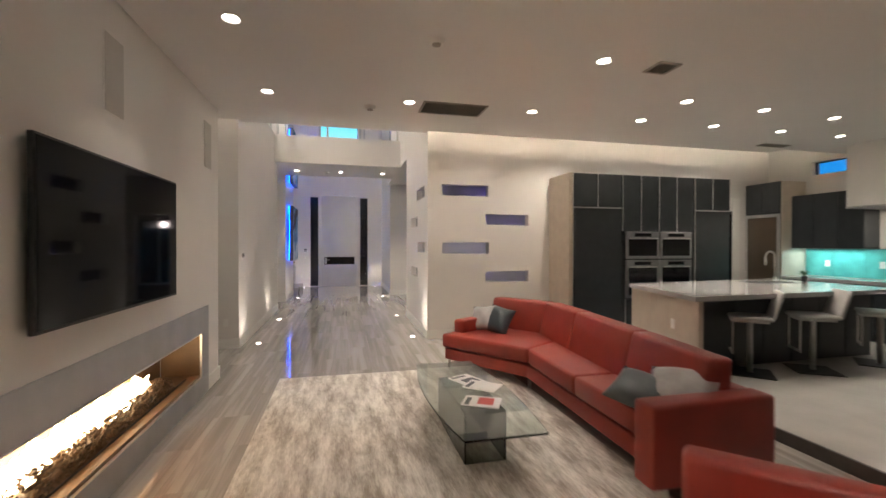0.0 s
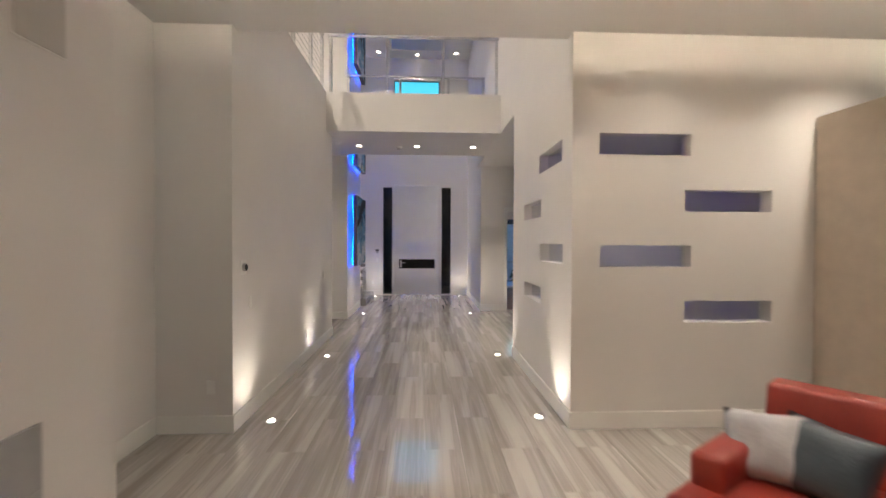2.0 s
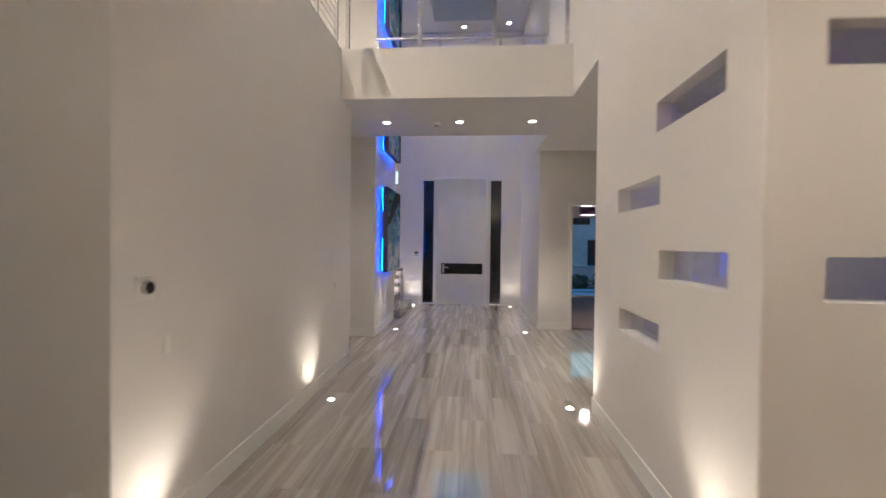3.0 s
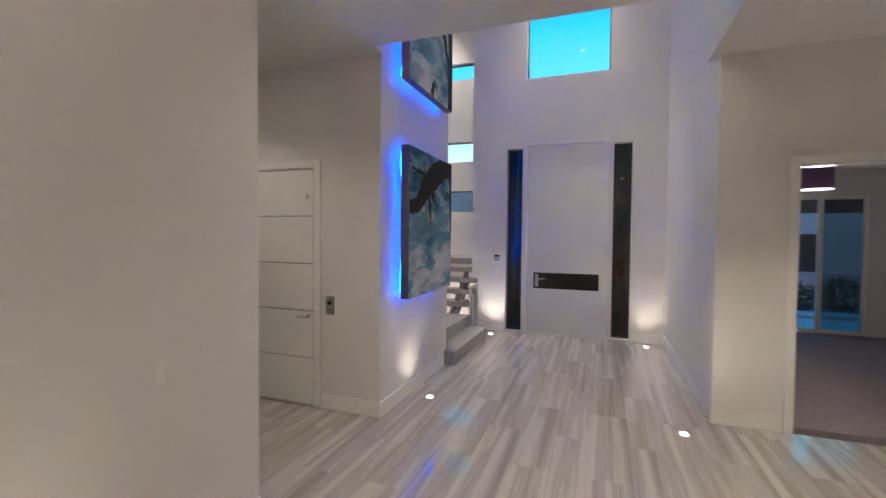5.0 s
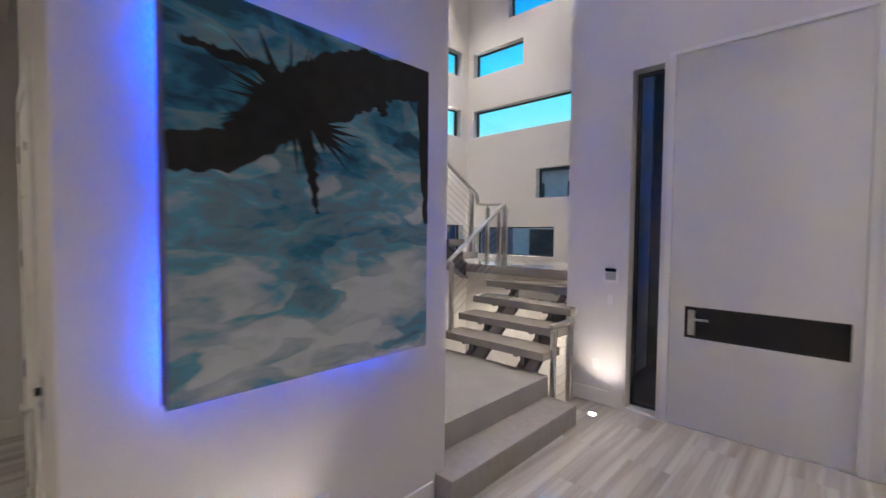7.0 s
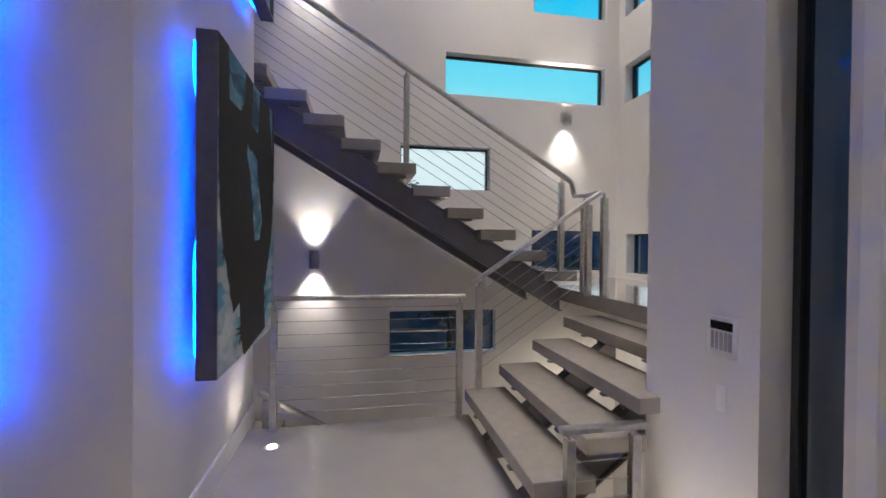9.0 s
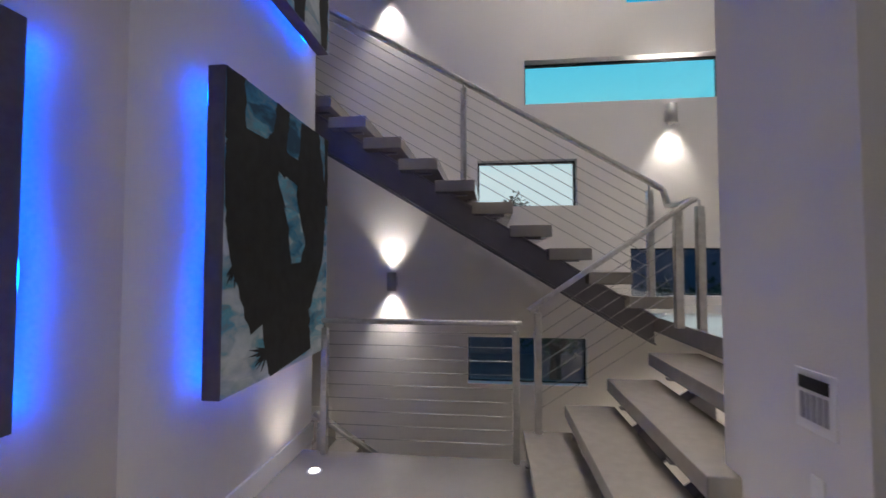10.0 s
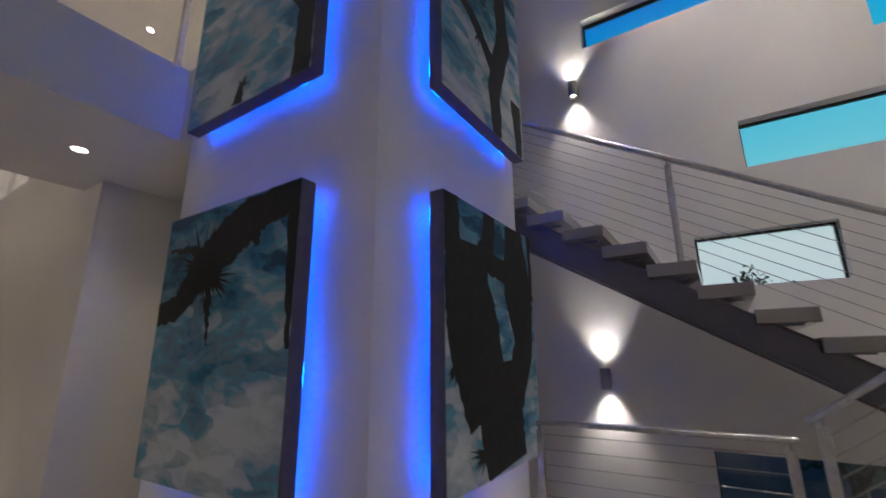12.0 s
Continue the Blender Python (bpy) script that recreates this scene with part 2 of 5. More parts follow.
# ---- floors ----
PLAT, STEPX = 0.10, 3.70
structure("floor", box(-4.65, -6.0, -0.35, STEPX, 12.2, -0.012), GROUT, "main floor slab under the stone tiles")
structure("floor_foyer", box(-1.239, 12.2, -0.35, XF, YF, -0.013), GROUT)
structure("floor_corridor", box(-4.45, 12.2, -0.35, -1.24, 12.75, -0.012), GROUT)
structure("floor_raised", box(STEPX + 0.03, -6.0, -0.35, 8.95, 12.2, PLAT), KITF, "raised kitchen and dining floor of pale honed stone")
structure("step_edge", box(STEPX, -6.0, -0.35, STEPX + 0.028, 12.2, PLAT + 0.004, 0.004), BORDER, "dark stone edge of the raised floor")
structure("carpet", box(1.77, 12.36, -0.30, 6.0, 17.6, 0.004), CARPET, "mauve carpet in the room behind the doorway")

# ---- walls ----
DOORHOLE = (-0.56, 0.86, 0.0, 3.46)
wall("wall_fireplace", -1.55, -6.0, XL, 4.10, 0, LOWC, [(0.0, 3.48, 0.20, 0.70)], "pale warm grey fireplace wall")
wall("wall_recess_back", -2.05, 4.10, -1.86, 5.65, 0, HIGHC)
wall("wall_hall_left", -4.45, 5.65, XH, 9.58, 0, UPPER - 0.004, (), "tall pale hall wall with a gallery on top")
wall("wall_pillar", -3.0, 11.16, -1.24, 13.09, 0, TOPC, (), "tall pale pillar hung with backlit paintings")
wall("wall_stair_side", -4.65, 5.0, -4.45, 17.3, -3.0, TOPC,
     [(14.86, 16.92, 3.50, 3.99), (15.95, 16.92, 4.57, 5.0), (13.5, 15.1, 5.44, 5.84), (14.34, 15.41, 2.38, 2.89),
      (15.95, 17.0, 1.42, 1.92), (14.23, 15.5, 0.46, 0.96)], "white stairwell wall with slot windows")
wall("wall_stair_front", -4.45, 17.1, -1.3, 17.3, -3.0, TOPC,
     [(-3.58, -1.9, 5.40, 5.78), (-4.33, -3.28, 4.57, 5.0), (-4.33, -1.9, 3.50, 3.97), (-3.0, -1.9, 2.35, 2.83), (-4.25, -2.66, 1.40, 1.88)],
     "white stairwell front wall with slot windows")
wall("wall_stair_return", -1.54, YF + 0.25, -1.3, 17.1, -3.0, TOPC)
wall("wall_front", -1.54, YF, 2.1, YF + 0.25, -0.3, TOPC,
     [DOORHOLE, (-0.89, -0.60, 0.02, 3.38), (0.95, 1.24, 0.02, 3.38), (-0.55, 0.87, 4.62, 6.75)], "white front wall with a tall entrance door")
wall("wall_foyer_right", XF, YD + 0.161, XF + 0.2, YF, 0, TOPC)
wall("wall_doorway", XF, YD, 9.0, YD + 0.16, 0, UNDER - 0.001, [(2.40, 3.27, 0.0, 2.43)], "pale wall with an open doorway")
wall("wall_foyer_high", XF, YB1 - 0.15, XF + 0.2, YD + 0.16, UNDER + 0.2, TOPC)
wall("wall_niche_front", XR, YN, 8.75, YN + 0.14, 0, HIGHC - 0.001,
     [(1.93, 2.75, 2.40, 2.59), (2.70, 3.49, 1.91, 2.10), (1.94, 2.76, 1.42, 1.61), (2.70, 3.50, 0.93, 1.12)], "cream wall with four glazed slots")
wall("wall_niche_side", XR, YN + 0.14, XR + 0.14, 8.06, 0, TOPC,
     [(5.90, 6.69, 2.40, 2.60), (6.62, 7.41, 1.92, 2.11), (5.86, 6.63, 1.43, 1.62), (6.60, 7.37, 0.96, 1.14)], "cream hall wall with four glazed slots")
wall("wall_niche_high", XR, YN, XR + 0.14, YN + 0.14, HIGHC + 0.212, TOPC)
wall("wall_niche_back", XR + 0.14, 7.92, 8.75, 8.06, 0, UNDER)
wall("wall_hall_high", XR, 8.06, XR + 0.14, YB1 - 0.15, UNDER + 0.2, TOPC)
wall("wall_over_hall", -4.45, YN - 0.14, XR, YN, HIGHC + 0.212, TOPC)
wall("wall_kitchen", 8.75, -6.0, 8.95, YD + 0.16, 0, HIGHC + 0.3, [(4.18, 4.80, 2.86, 3.10)], "kitchen wall with a slot window")
wall("wall_behind", -1.55, -6.2, 9.2, -6.0, 0, HIGHC)
wall("wall_gallery_back", -4.45, 5.65, -4.25, 11.16, UPPER, TOPC)
wall("wall_gallery_end", -4.45, 11.0, -3.0, 11.16, UPPER, TOPC)
wall("wall_room_left", 6.0, YD + 0.16, 6.2, 17.6, 0, UNDER)
wall("wall_room_front", 1.97, 17.4, 6.2, 17.6, 0, UNDER, [(2.2, 5.3, 0.03, 2.56)])

# ---- ceilings ----
structure("ceiling_living", box(-1.55, -6.0, LOWC, 9.0, 4.06, HIGHC + 0.25), CEIL, "lower living room ceiling with an assumed light trough along its edge")
structure("ceiling_edge", box(-1.55, 4.06, LOWC, 9.0, 4.18, LOWC + 0.04), CEIL)
# unseen lip, added to keep the cove light off the walls
structure("cove_light_baffle", box(-1.55, 4.165, LOWC + 0.04, 9.0, 4.18, LOWC + 0.099), CEIL)
structure("ceiling_cove", box(-2.2, 4.061, HIGHC, 9.0, YN + 0.14, HIGHC + 0.21), CEIL)
structure("ceiling_bridge", box(-1.22, YB0, UNDER, XR, YB1, UPPER), CEIL, "underside and front of the upstairs bridge")
structure("ceiling_corridor", box(-4.45, 9.60, UNDER, -1.221, 11.155, UPPER), CEIL)
structure("ceiling_dining", box(XR + 0.001, 8.06, UNDER, 9.0, YD + 0.16, UNDER + 0.199), CEIL)
structure("ceiling_room", box(1.98, YD + 0.16, 3.05, 6.0, 17.4, 3.2), CEIL)
SKX0, SKX1, SKY0, SKY1 = -0.58, 0.96, 13.0, 14.8
top = bmesh.new()
for x0, y0, x1, y1 in ((-4.65, YN - 0.14, 2.1, SKY0), (-4.65, SKY1, 2.1, 17.3), (-4.65, SKY0, SKX0, SKY1), (SKX1, SKY0, 2.1, SKY1)):
    box(x0, y0, TOPC, x1, y1, TOPC + 0.9, bm=top)
structure("ceiling_top", top, CEIL, "high white ceiling over hall and foyer with a skylight shaft")
structure("ceiling_slot_room", box(XR + 0.14, YN + 0.14, 2.9, 8.7, 7.92, 3.1), CEIL)

# ---- baseboards ----
def base(x0, y0, x1, y1, side, h=0.15, z=0.0):
    """A baseboard along a wall line; side is the direction it stands out to."""
    d = 0.016
    if side in "+x-x":
        s = d if side == "+x" else -d
        bm = box(min(x0, x0 + s), y0, z, max(x0, x0 + s), y1, z + h, 0.003)
    else:
        s = d if side == "+y" else -d
        bm = box(x0, min(y0, y0 + s), z, x1, max(y0, y0 + s), z + h, 0.003)
    return structure("baseboard", bm, TRIM)


for b in [(XL, 3.68, XL, 4.116, "+x"), (-1.844, 5.65, XH + 0.016, 5.65, "-y"), (-1.86, 4.12, -1.86, 5.634, "+x"), (XH, 5.65, XH, 9.58, "+x"), (-4.45, 9.60, -4.45, 12.7, "+x"),
          (-3.0, 11.16, -2.93, 11.16, "-y"), (-1.90, 11.16, -1.224, 11.16, "-y"), (-1.24, 11.16, -1.24, 12.97, "+x"),
          (-1.48, YF, -0.92, YF, "-y"), (1.27, YF, XF, YF, "-y"), (XF, YD - 0.016, XF, YF, "-x"), (XF, YD, 2.32, YD, "-y"),
          (3.35, YD, STEPX, YD, "-y"), (XR, YN - 0.016, XR, 8.06, "-x"), (XR, YN, 4.0, YN, "-y"), (XR, 8.06, 3.6, 8.06, "+y")]:
    base(*b)
base(-3.0, 13.09, -1.42, 13.09, "+y", 0.14, 0.38)


# ---- floor tiles ----
TW, TL = 0.305, 1.22
TILED = [(-1.6, -6.0, STEPX, 4.1), (-2.1, 4.1, STEPX, 5.7), (-4.65, 5.7, STEPX, 12.2), (-1.239, 12.2, XF, YF)]


def lay_tiles():
    """Long tiles in columns along the hall, each column shifted by half a tile; whole ones of the hall are single pieces."""
    me = bpy.data.meshes.new("tile")
    bm = box(-TW / 2 + 0.0006, -TL / 2 + 0.0006, -0.012, TW / 2 - 0.0006, TL / 2 - 0.0006, 0.0)
    bm.to_mesh(me)
    bm.free()
    me.materials.append(VEIN)
    verts, faces = [], []
    floor_ob = bpy.data.objects["floor"]
    x0, y0 = -1.12 - 12 * TW, -6.3
    for i in range(29):
        for j in range(19):
            xa, ya = x0 + i * TW, y0 + j * TL - (TL / 2 if i % 2 else 0)
            xb, yb = xa + TW, ya + TL
            if -1.13 < xa and xb < XF + 0.1 and 1.2 < ya and yb < YF:
                ob = new("tile", me)
                ob.location = ((xa + xb) / 2, (ya + yb) / 2, 0)
                ob.parent = floor_ob
                continue
            for rx0, ry0, rx1, ry1 in TILED:
                ca, cb, cc, cd = max(xa, rx0), max(ya, ry0), min(xb, rx1), min(yb, ry1)
                if cc - ca < 0.02 or cd - cb < 0.02:
                    continue
                n = len(verts)
                e = 0.0006
                verts += [(x, y, z) for z in (-0.012, 0.0) for x, y in ((ca + e, cb + e), (cc - e, cb + e), (cc - e, cd - e), (ca + e, cd - e))]
                faces += [tuple(n + k for k in f) for f in ((3, 2, 1, 0), (4, 5, 6, 7), (0, 1, 5, 4), (1, 2, 6, 5), (2, 3, 7, 6), (3, 0, 4, 7))]
    rest = bpy.data.meshes.new("tile_field")
    rest.from_pydata(verts, [], faces)
    rest.materials.append(VEIN)
    ob = new("tile_field", rest)
    ob.parent = floor_ob
    ob["kind"] = "stuff"


lay_tiles()


# ---- windows ----
FRAME = mat("dark_window_frame", (0.05, 0.055, 0.06), 0.4, 0.4)
PANE = glass("window_pane", (1.0, 1.0, 1.0))
def window(name, axis, at, a0, a1, z0, z1, depth=0.05, fw=0.018, material=None):
    """A fixed window in a wall plane axis = at."""
    ob = root(name, *((at, (a0 + a1) / 2, z0) if axis == "x" else ((a0 + a1) / 2, at, z0)), "", "")
    ob["kind"] = "structure"
    L, H = a1 - a0, z1 - z0

    def b(u0, u1, w0, w1, d, n, m):
        if axis == "x":
            bm = box(-d / 2, u0 - L / 2, w0, d / 2, u1 - L / 2, w1)
        else:
            bm = box(u0 - L / 2, -d / 2, w0, u1 - L / 2, d / 2, w1)
        return part(n, bm, m, ob)
    fr = material or FRAME
    b(0, L, 0, fw, depth, "frame_rail", fr), b(0, L, H - fw, H, depth, "frame_rail", fr)
    b(0, fw, fw, H - fw, depth, "frame_stile", fr), b(L - fw, L, fw, H - fw, depth, "frame_stile", fr)
    p = b(fw, L - fw, fw, H - fw, 0.008, "pane", PANE)
    p.visible_shadow = False
    return ob


for k, w in enumerate([(14.86, 16.92, 3.50, 3.99), (15.95, 16.92, 4.57, 5.0), (13.5, 15.1, 5.44, 5.84), (14.34, 15.41, 2.38, 2.89),
                       (15.95, 17.0, 1.42, 1.92), (14.23, 15.5, 0.46, 0.96)]):
    window("window_%d" % (k + 1), "x", -4.59, *w)
for k, w in enumerate([(-3.58, -1.9, 5.40, 5.78), (-4.33, -3.28, 4.57, 5.0), (-4.33, -1.9, 3.50, 3.97), (-3.0, -1.9, 2.35, 2.83), (-4.25, -2.66, 1.40, 1.88)]):
    window("window_%d" % (k + 7), "y", 17.24, *w)
window("window_12", "y", YF + 0.2, -0.55, 0.87, 4.62, 6.75)
window("window_13", "x", 8.87, 4.18, 4.80, 2.86, 3.10)
window("sidelight_1", "y", YF + 0.17, -0.89, -0.60, 0.02, 3.38, fw=0.03, material=FRAME)
window("sidelight_2", "y", YF + 0.17, 0.95, 1.24, 0.02, 3.38, fw=0.03, material=FRAME)
slide = window("sliding_door", "y", 17.45, 2.2, 5.3, 0.03, 2.56, fw=0.05, material=TRIM)
part("mullion", box(0.83, -0.03, 0.05, 0.91, 0.03, 2.48), TRIM, slide)
part("insect_screen", box(0.912, -0.022, 0.052, 1.498, -0.018, 2.478), SMOKE, slide, "dark insect screen over the sliding panel")
for k, (a0, a1, z0, z1) in enumerate([(1.93, 2.75, 2.40, 2.59), (2.70, 3.49, 1.91, 2.10), (1.94, 2.76, 1.42, 1.61), (2.70, 3.50, 0.93, 1.12)]):
    p = structure("slot_pane", box(a0, YN + 0.10, z0, a1, YN + 0.108, z1), GLASS)
    p.visible_shadow = False
for k, (a0, a1, z0, z1) in enumerate([(5.90, 6.69, 2.40, 2.60), (6.62, 7.41, 1.92, 2.11), (5.86, 6.63, 1.43, 1.62), (6.60, 7.37, 0.96, 1.14)]):
    p = structure("slot_pane", box(XR + 0.10, a0, z0, XR + 0.108, a1, z1), GLASS)
    p.visible_shadow = False

sk = root("skylight", (SKX0 + SKX1) / 2, (SKY0 + SKY1) / 2, TOPC + 0.86, "", "")
sk["kind"] = "structure"
hw, hd = (SKX1 - SKX0) / 2, (SKY1 - SKY0) / 2
for x0, y0, x1, y1 in ((-hw, -hd, hw, -hd + 0.05), (-hw, hd - 0.05, hw, hd), (-hw, -hd + 0.05, -hw + 0.05, hd - 0.05), (hw - 0.05, -hd + 0.05, hw, hd - 0.05), (-0.02, -hd + 0.05, 0.02, hd - 0.05)):
    part("frame", box(x0, y0, -0.03, x1, y1, 0.03), FRAME, sk)
part("pane", box(-hw + 0.05, -hd + 0.05, -0.004, hw - 0.05, hd - 0.05, 0.004), PANE, sk).visible_shadow = False

# ---- outside ----
def backdrop_material(name, stops, z0, z1, power):
    m = bpy.data.materials.new(name)
    m.use_nodes = True
    t = m.node_tree
    t.nodes.remove(t.nodes["Principled BSDF"])
    em = t.nodes.new("ShaderNodeEmission")
    co = t.nodes.new("ShaderNodeNewGeometry")
    sep = t.nodes.new("ShaderNodeSeparateXYZ")
    mr = t.nodes.new("ShaderNodeMapRange")
    mr.inputs["From Min"].default_value, mr.inputs["From Max"].default_value = z0, z1
    ramp = t.nodes.new("ShaderNodeValToRGB")
    ramp.color_ramp.elements[0].color, ramp.color_ramp.elements[0].position = (*stops[0][1], 1), stops[0][0]
    ramp.color_ramp.elements[1].color, ramp.color_ramp.elements[1].position = (*stops[-1][1], 1), stops[-1][0]
    for p, c in stops[1:-1]:
        e = ramp.color_ramp.elements.new(p)
        e.color = (*c, 1)
    t.links.new(co.outputs["Position"], sep.inputs[0])
    t.links.new(sep.outputs["Z"], mr.inputs["Value"])
    t.links.new(mr.outputs[0], ramp.inputs[0])
    t.links.new(ramp.outputs[0], em.inputs[0])
    em.inputs[1].default_value = power
    t.links.new(em.outputs[0], t.nodes["Material Output"].inputs[0])
    return m


DUSK = backdrop_material("dusk_sky_backdrop", [(0.0, (0.70, 0.92, 1.0)), (0.15, (0.78, 0.96, 1.0)), (0.26, (0.18, 0.80, 1.0)), (0.41, (0.02, 0.62, 1.0)), (0.55, (0.004, 0.30, 0.90)), (1.0, (0.002, 0.12, 0.5))], 0.0, 110.0, 1.12)
structure("backdrop", box(-71.0, -60, -6, -70.8, 100, 160), DUSK, "bright cyan evening sky")
structure("backdrop_front", box(-71.0, 100, -6, 90, 100.2, 160), DUSK)
DUSKR = backdrop_material("deep_dusk_backdrop", [(0.0, (0.02, 0.35, 0.95)), (1.0, (0.0, 0.10, 0.5))], 0.0, 110.0, 0.9)
structure("backdrop_right", box(90, -60, -6, 90.2, 100, 160), DUSKR)
GARD = mat("paving", (0.12, 0.12, 0.13), 0.8, vary=0.3, scale=0.8)
gm = bmesh.new()
GX, GY = (-70.7, -4.66, 8.96, 89.9), (-59.0, -6.21, 17.32, 99.9)
gv = [[gm.verts.new((x, y, -0.36)) for y in GY] for x in GX]
for i in range(3):
    for j in range(3):
        if (i, j) != (1, 1):
            gm.faces.new((gv[i][j], gv[i + 1][j], gv[i + 1][j + 1], gv[i][j + 1]))
structure("ground", gm, GARD, "dark paved ground around the house")
# unseen porch, added to block the sky; near-black colour stands for its shade
PORCHDARK = mat("added_porch_dark", (0.035, 0.035, 0.04), 0.8)
structure("added_porch_side_left", box(-1.34, 17.32, -0.36, -1.285, 18.8, 4.4), PORCHDARK)
structure("added_porch_wall", box(-1.28, 18.6, -0.36, 1.90, 18.8, 4.2), PORCHDARK, "assumed porch wall, coloured near black to keep the sidelights dark")
structure("added_porch_roof", box(-1.28, YF + 0.26, 4.2, 1.90, 18.8, 4.4), PORCHDARK)
structure("added_porch_side", box(1.90, 17.62, -0.36, 1.96, 18.8, 4.4), PORCHDARK)
structure("added_porch_floor", box(-1.28, YF + 0.26, -0.358, 1.90, 18.6, -0.05), PORCHDARK)

# ---- fireplace and television ----
def fireplace():
    ob = root("fireplace", XL, 1.7, 0, "long linear gas fireplace with a brushed grey metal surround, lit", "fireplace")

    def b(y0, y1, z0, z1, n, m, x0=0.0, x1=0.016):
        return part(n, box(x0, y0 - 1.7, z0, x1, y1 - 1.7, z1, 0.002), m, ob)
    b(-0.32, 3.68, 0.66, 0.915, "surround_top", SURROUND)
    b(-0.32, 3.68, 0.0, 0.20, "surround_bottom", SURROUND)
    b(3.45, 3.68, 0.20, 0.66, "surround_side", SURROUND)
    b(-0.32, 0.0, 0.20, 0.66, "surround_side", SURROUND)
    for y0, y1, z0, z1 in ((0.0, 3.45, 0.20, 0.208), (0.0, 3.45, 0.652, 0.66), (3.442, 3.45, 0.208, 0.652), (0.0, 0.008, 0.208, 0.652)):
        b(y0, y1, z0, z1, "trim_edge", ALU, 0.0, 0.022)
    b(0.0, 3.45, 0.202, 0.23, "firebox_floor", FBOX, -0.36, -0.004)
    b(0.0, 3.45, 0.202, 0.69, "firebox_back", FBOX, -0.39, -0.362)
    b(3.452, 3.476, 0.202, 0.69, "firebox_end", FBOX, -0.36, -0.004)
    b(0.0, 3.45, 0.662, 0.69, "firebox_top", FBOX, -0.36, -0.004)
    rnd = random.Random(5)
    bm = bmesh.new()
    for k in range(2200):
        r = rnd.uniform(0.005, 0.016)
        own = bmesh.new()
        bmesh.ops.create_icosphere(own, subdivisions=1, radius=r)
        for v in own.verts:
            v.co *= rnd.uniform(0.6, 1.4)
        u = rnd.uniform(-1, 1)
        turned(own, Matrix.Translation((-0.215 + 0.120 * u, rnd.uniform(0.1, 3.10) - 1.7, 0.236 + 0.085 * (1 - u * u) + rnd.uniform(0, 0.018))))
        join(bm, own)
    part("fire_gravel", bm, STONES, ob, "brown glass gravel")["kind"] = "stuff"
    bank = bmesh.new()
    rows = [(-0.335, 0.231), (-0.29, 0.275), (-0.215, 0.308), (-0.145, 0.275), (-0.100, 0.231)]
    ends = [[bank.verts.new((x, y - 1.7, z)) for x, z in rows] for y in (0.1, 3.08)]
    bank.faces.new(ends[0]), bank.faces.new(ends[1][::-1])
    for i in range(5):
        bank.faces.new((ends[0][i], ends[1][i], ends[1][(i + 1) % 5], ends[0][(i + 1) % 5]))
    part("gravel_bed", bank, STONES, ob)
    part("gravel_tray", box(-0.088, 0.06 - 1.7, 0.2305, -0.082, 3.30 - 1.7, 0.243), BLACKM, ob)
    y = 0.15
    while y < 2.84:
        w, h = rnd.uniform(0.025, 0.06), rnd.choice((0.03, 0.04, 0.06, 0.08, 0.11, 0.15))
        bm = bmesh.new()
        bmesh.ops.create_icosphere(bm, subdivisions=2, radius=1.0)
        ph = rnd.uniform(0, 6)
        x = -0.280 + rnd.uniform(-0.04, 0.05)
        for v in bm.verts:
            f = max(0.0, v.co.z)
            lump = 1 + 0.55 * noise.noise(v.co * 2.6 + Vector((y * 7, x * 9, 0)))
            v.co = Vector((v.co.x * w * 1.1 * (1 - 0.6 * f) * lump + 0.014 * math.sin(6 * f + ph), v.co.y * w * 1.5 * (1 - 0.6 * f) * lump + 0.03 * f * math.sin(ph), v.co.z * (h * lump if v.co.z > 0 else 0.03)))
        turned(bm, Matrix.Translation((x, y - 1.7, 0.318)))
        part("flame", bm, FLAME, ob, smooth=True)
        y += rnd.uniform(0.008, 0.026)


fireplace()
lamp("AREA", "fire_glow", pose(XL - 0.19, 1.55, 0.50, 0, 68, 0) @ pose(0, 0, 0, 0, 180, 0), 2, (1.0, 0.58, 0.25), size=0.12, size_y=2.7)

tv = root("television", XL, 1.805, 1.14, "large flat black television hung on the wall", "television")
part("back_case", box(0.0, -0.70, 0.15, 0.03, 0.70, 0.80, 0.01), BLACKM, tv)
part("bezel", box(0.03, -0.85, 0.0, 0.060, 0.85, 0.94, 0.006, 2), BLACKM, tv)
part("screen", box(0.0605, -0.837, 0.018, 0.0625, 0.837, 0.925), SCREEN, tv, "glossy black screen, switched off")
for y0, y1 in ((1.66, 1.90), (3.58, 3.82)):
    sp = root("wall_speaker", XL, (y0 + y1) / 2, 2.38, "slim in-wall loudspeaker with painted cloth grille", "speaker", "wall speakers")
    part("speaker_frame", box(0, -(y1 - y0) / 2, 0, 0.006, (y1 - y0) / 2, 0.50, 0.002), TRIM, sp)
    part("speaker_grille", box(0.006, -(y1 - y0) / 2 + 0.008, 0.008, 0.010, (y1 - y0) / 2 - 0.008, 0.492), CLOTH, sp)

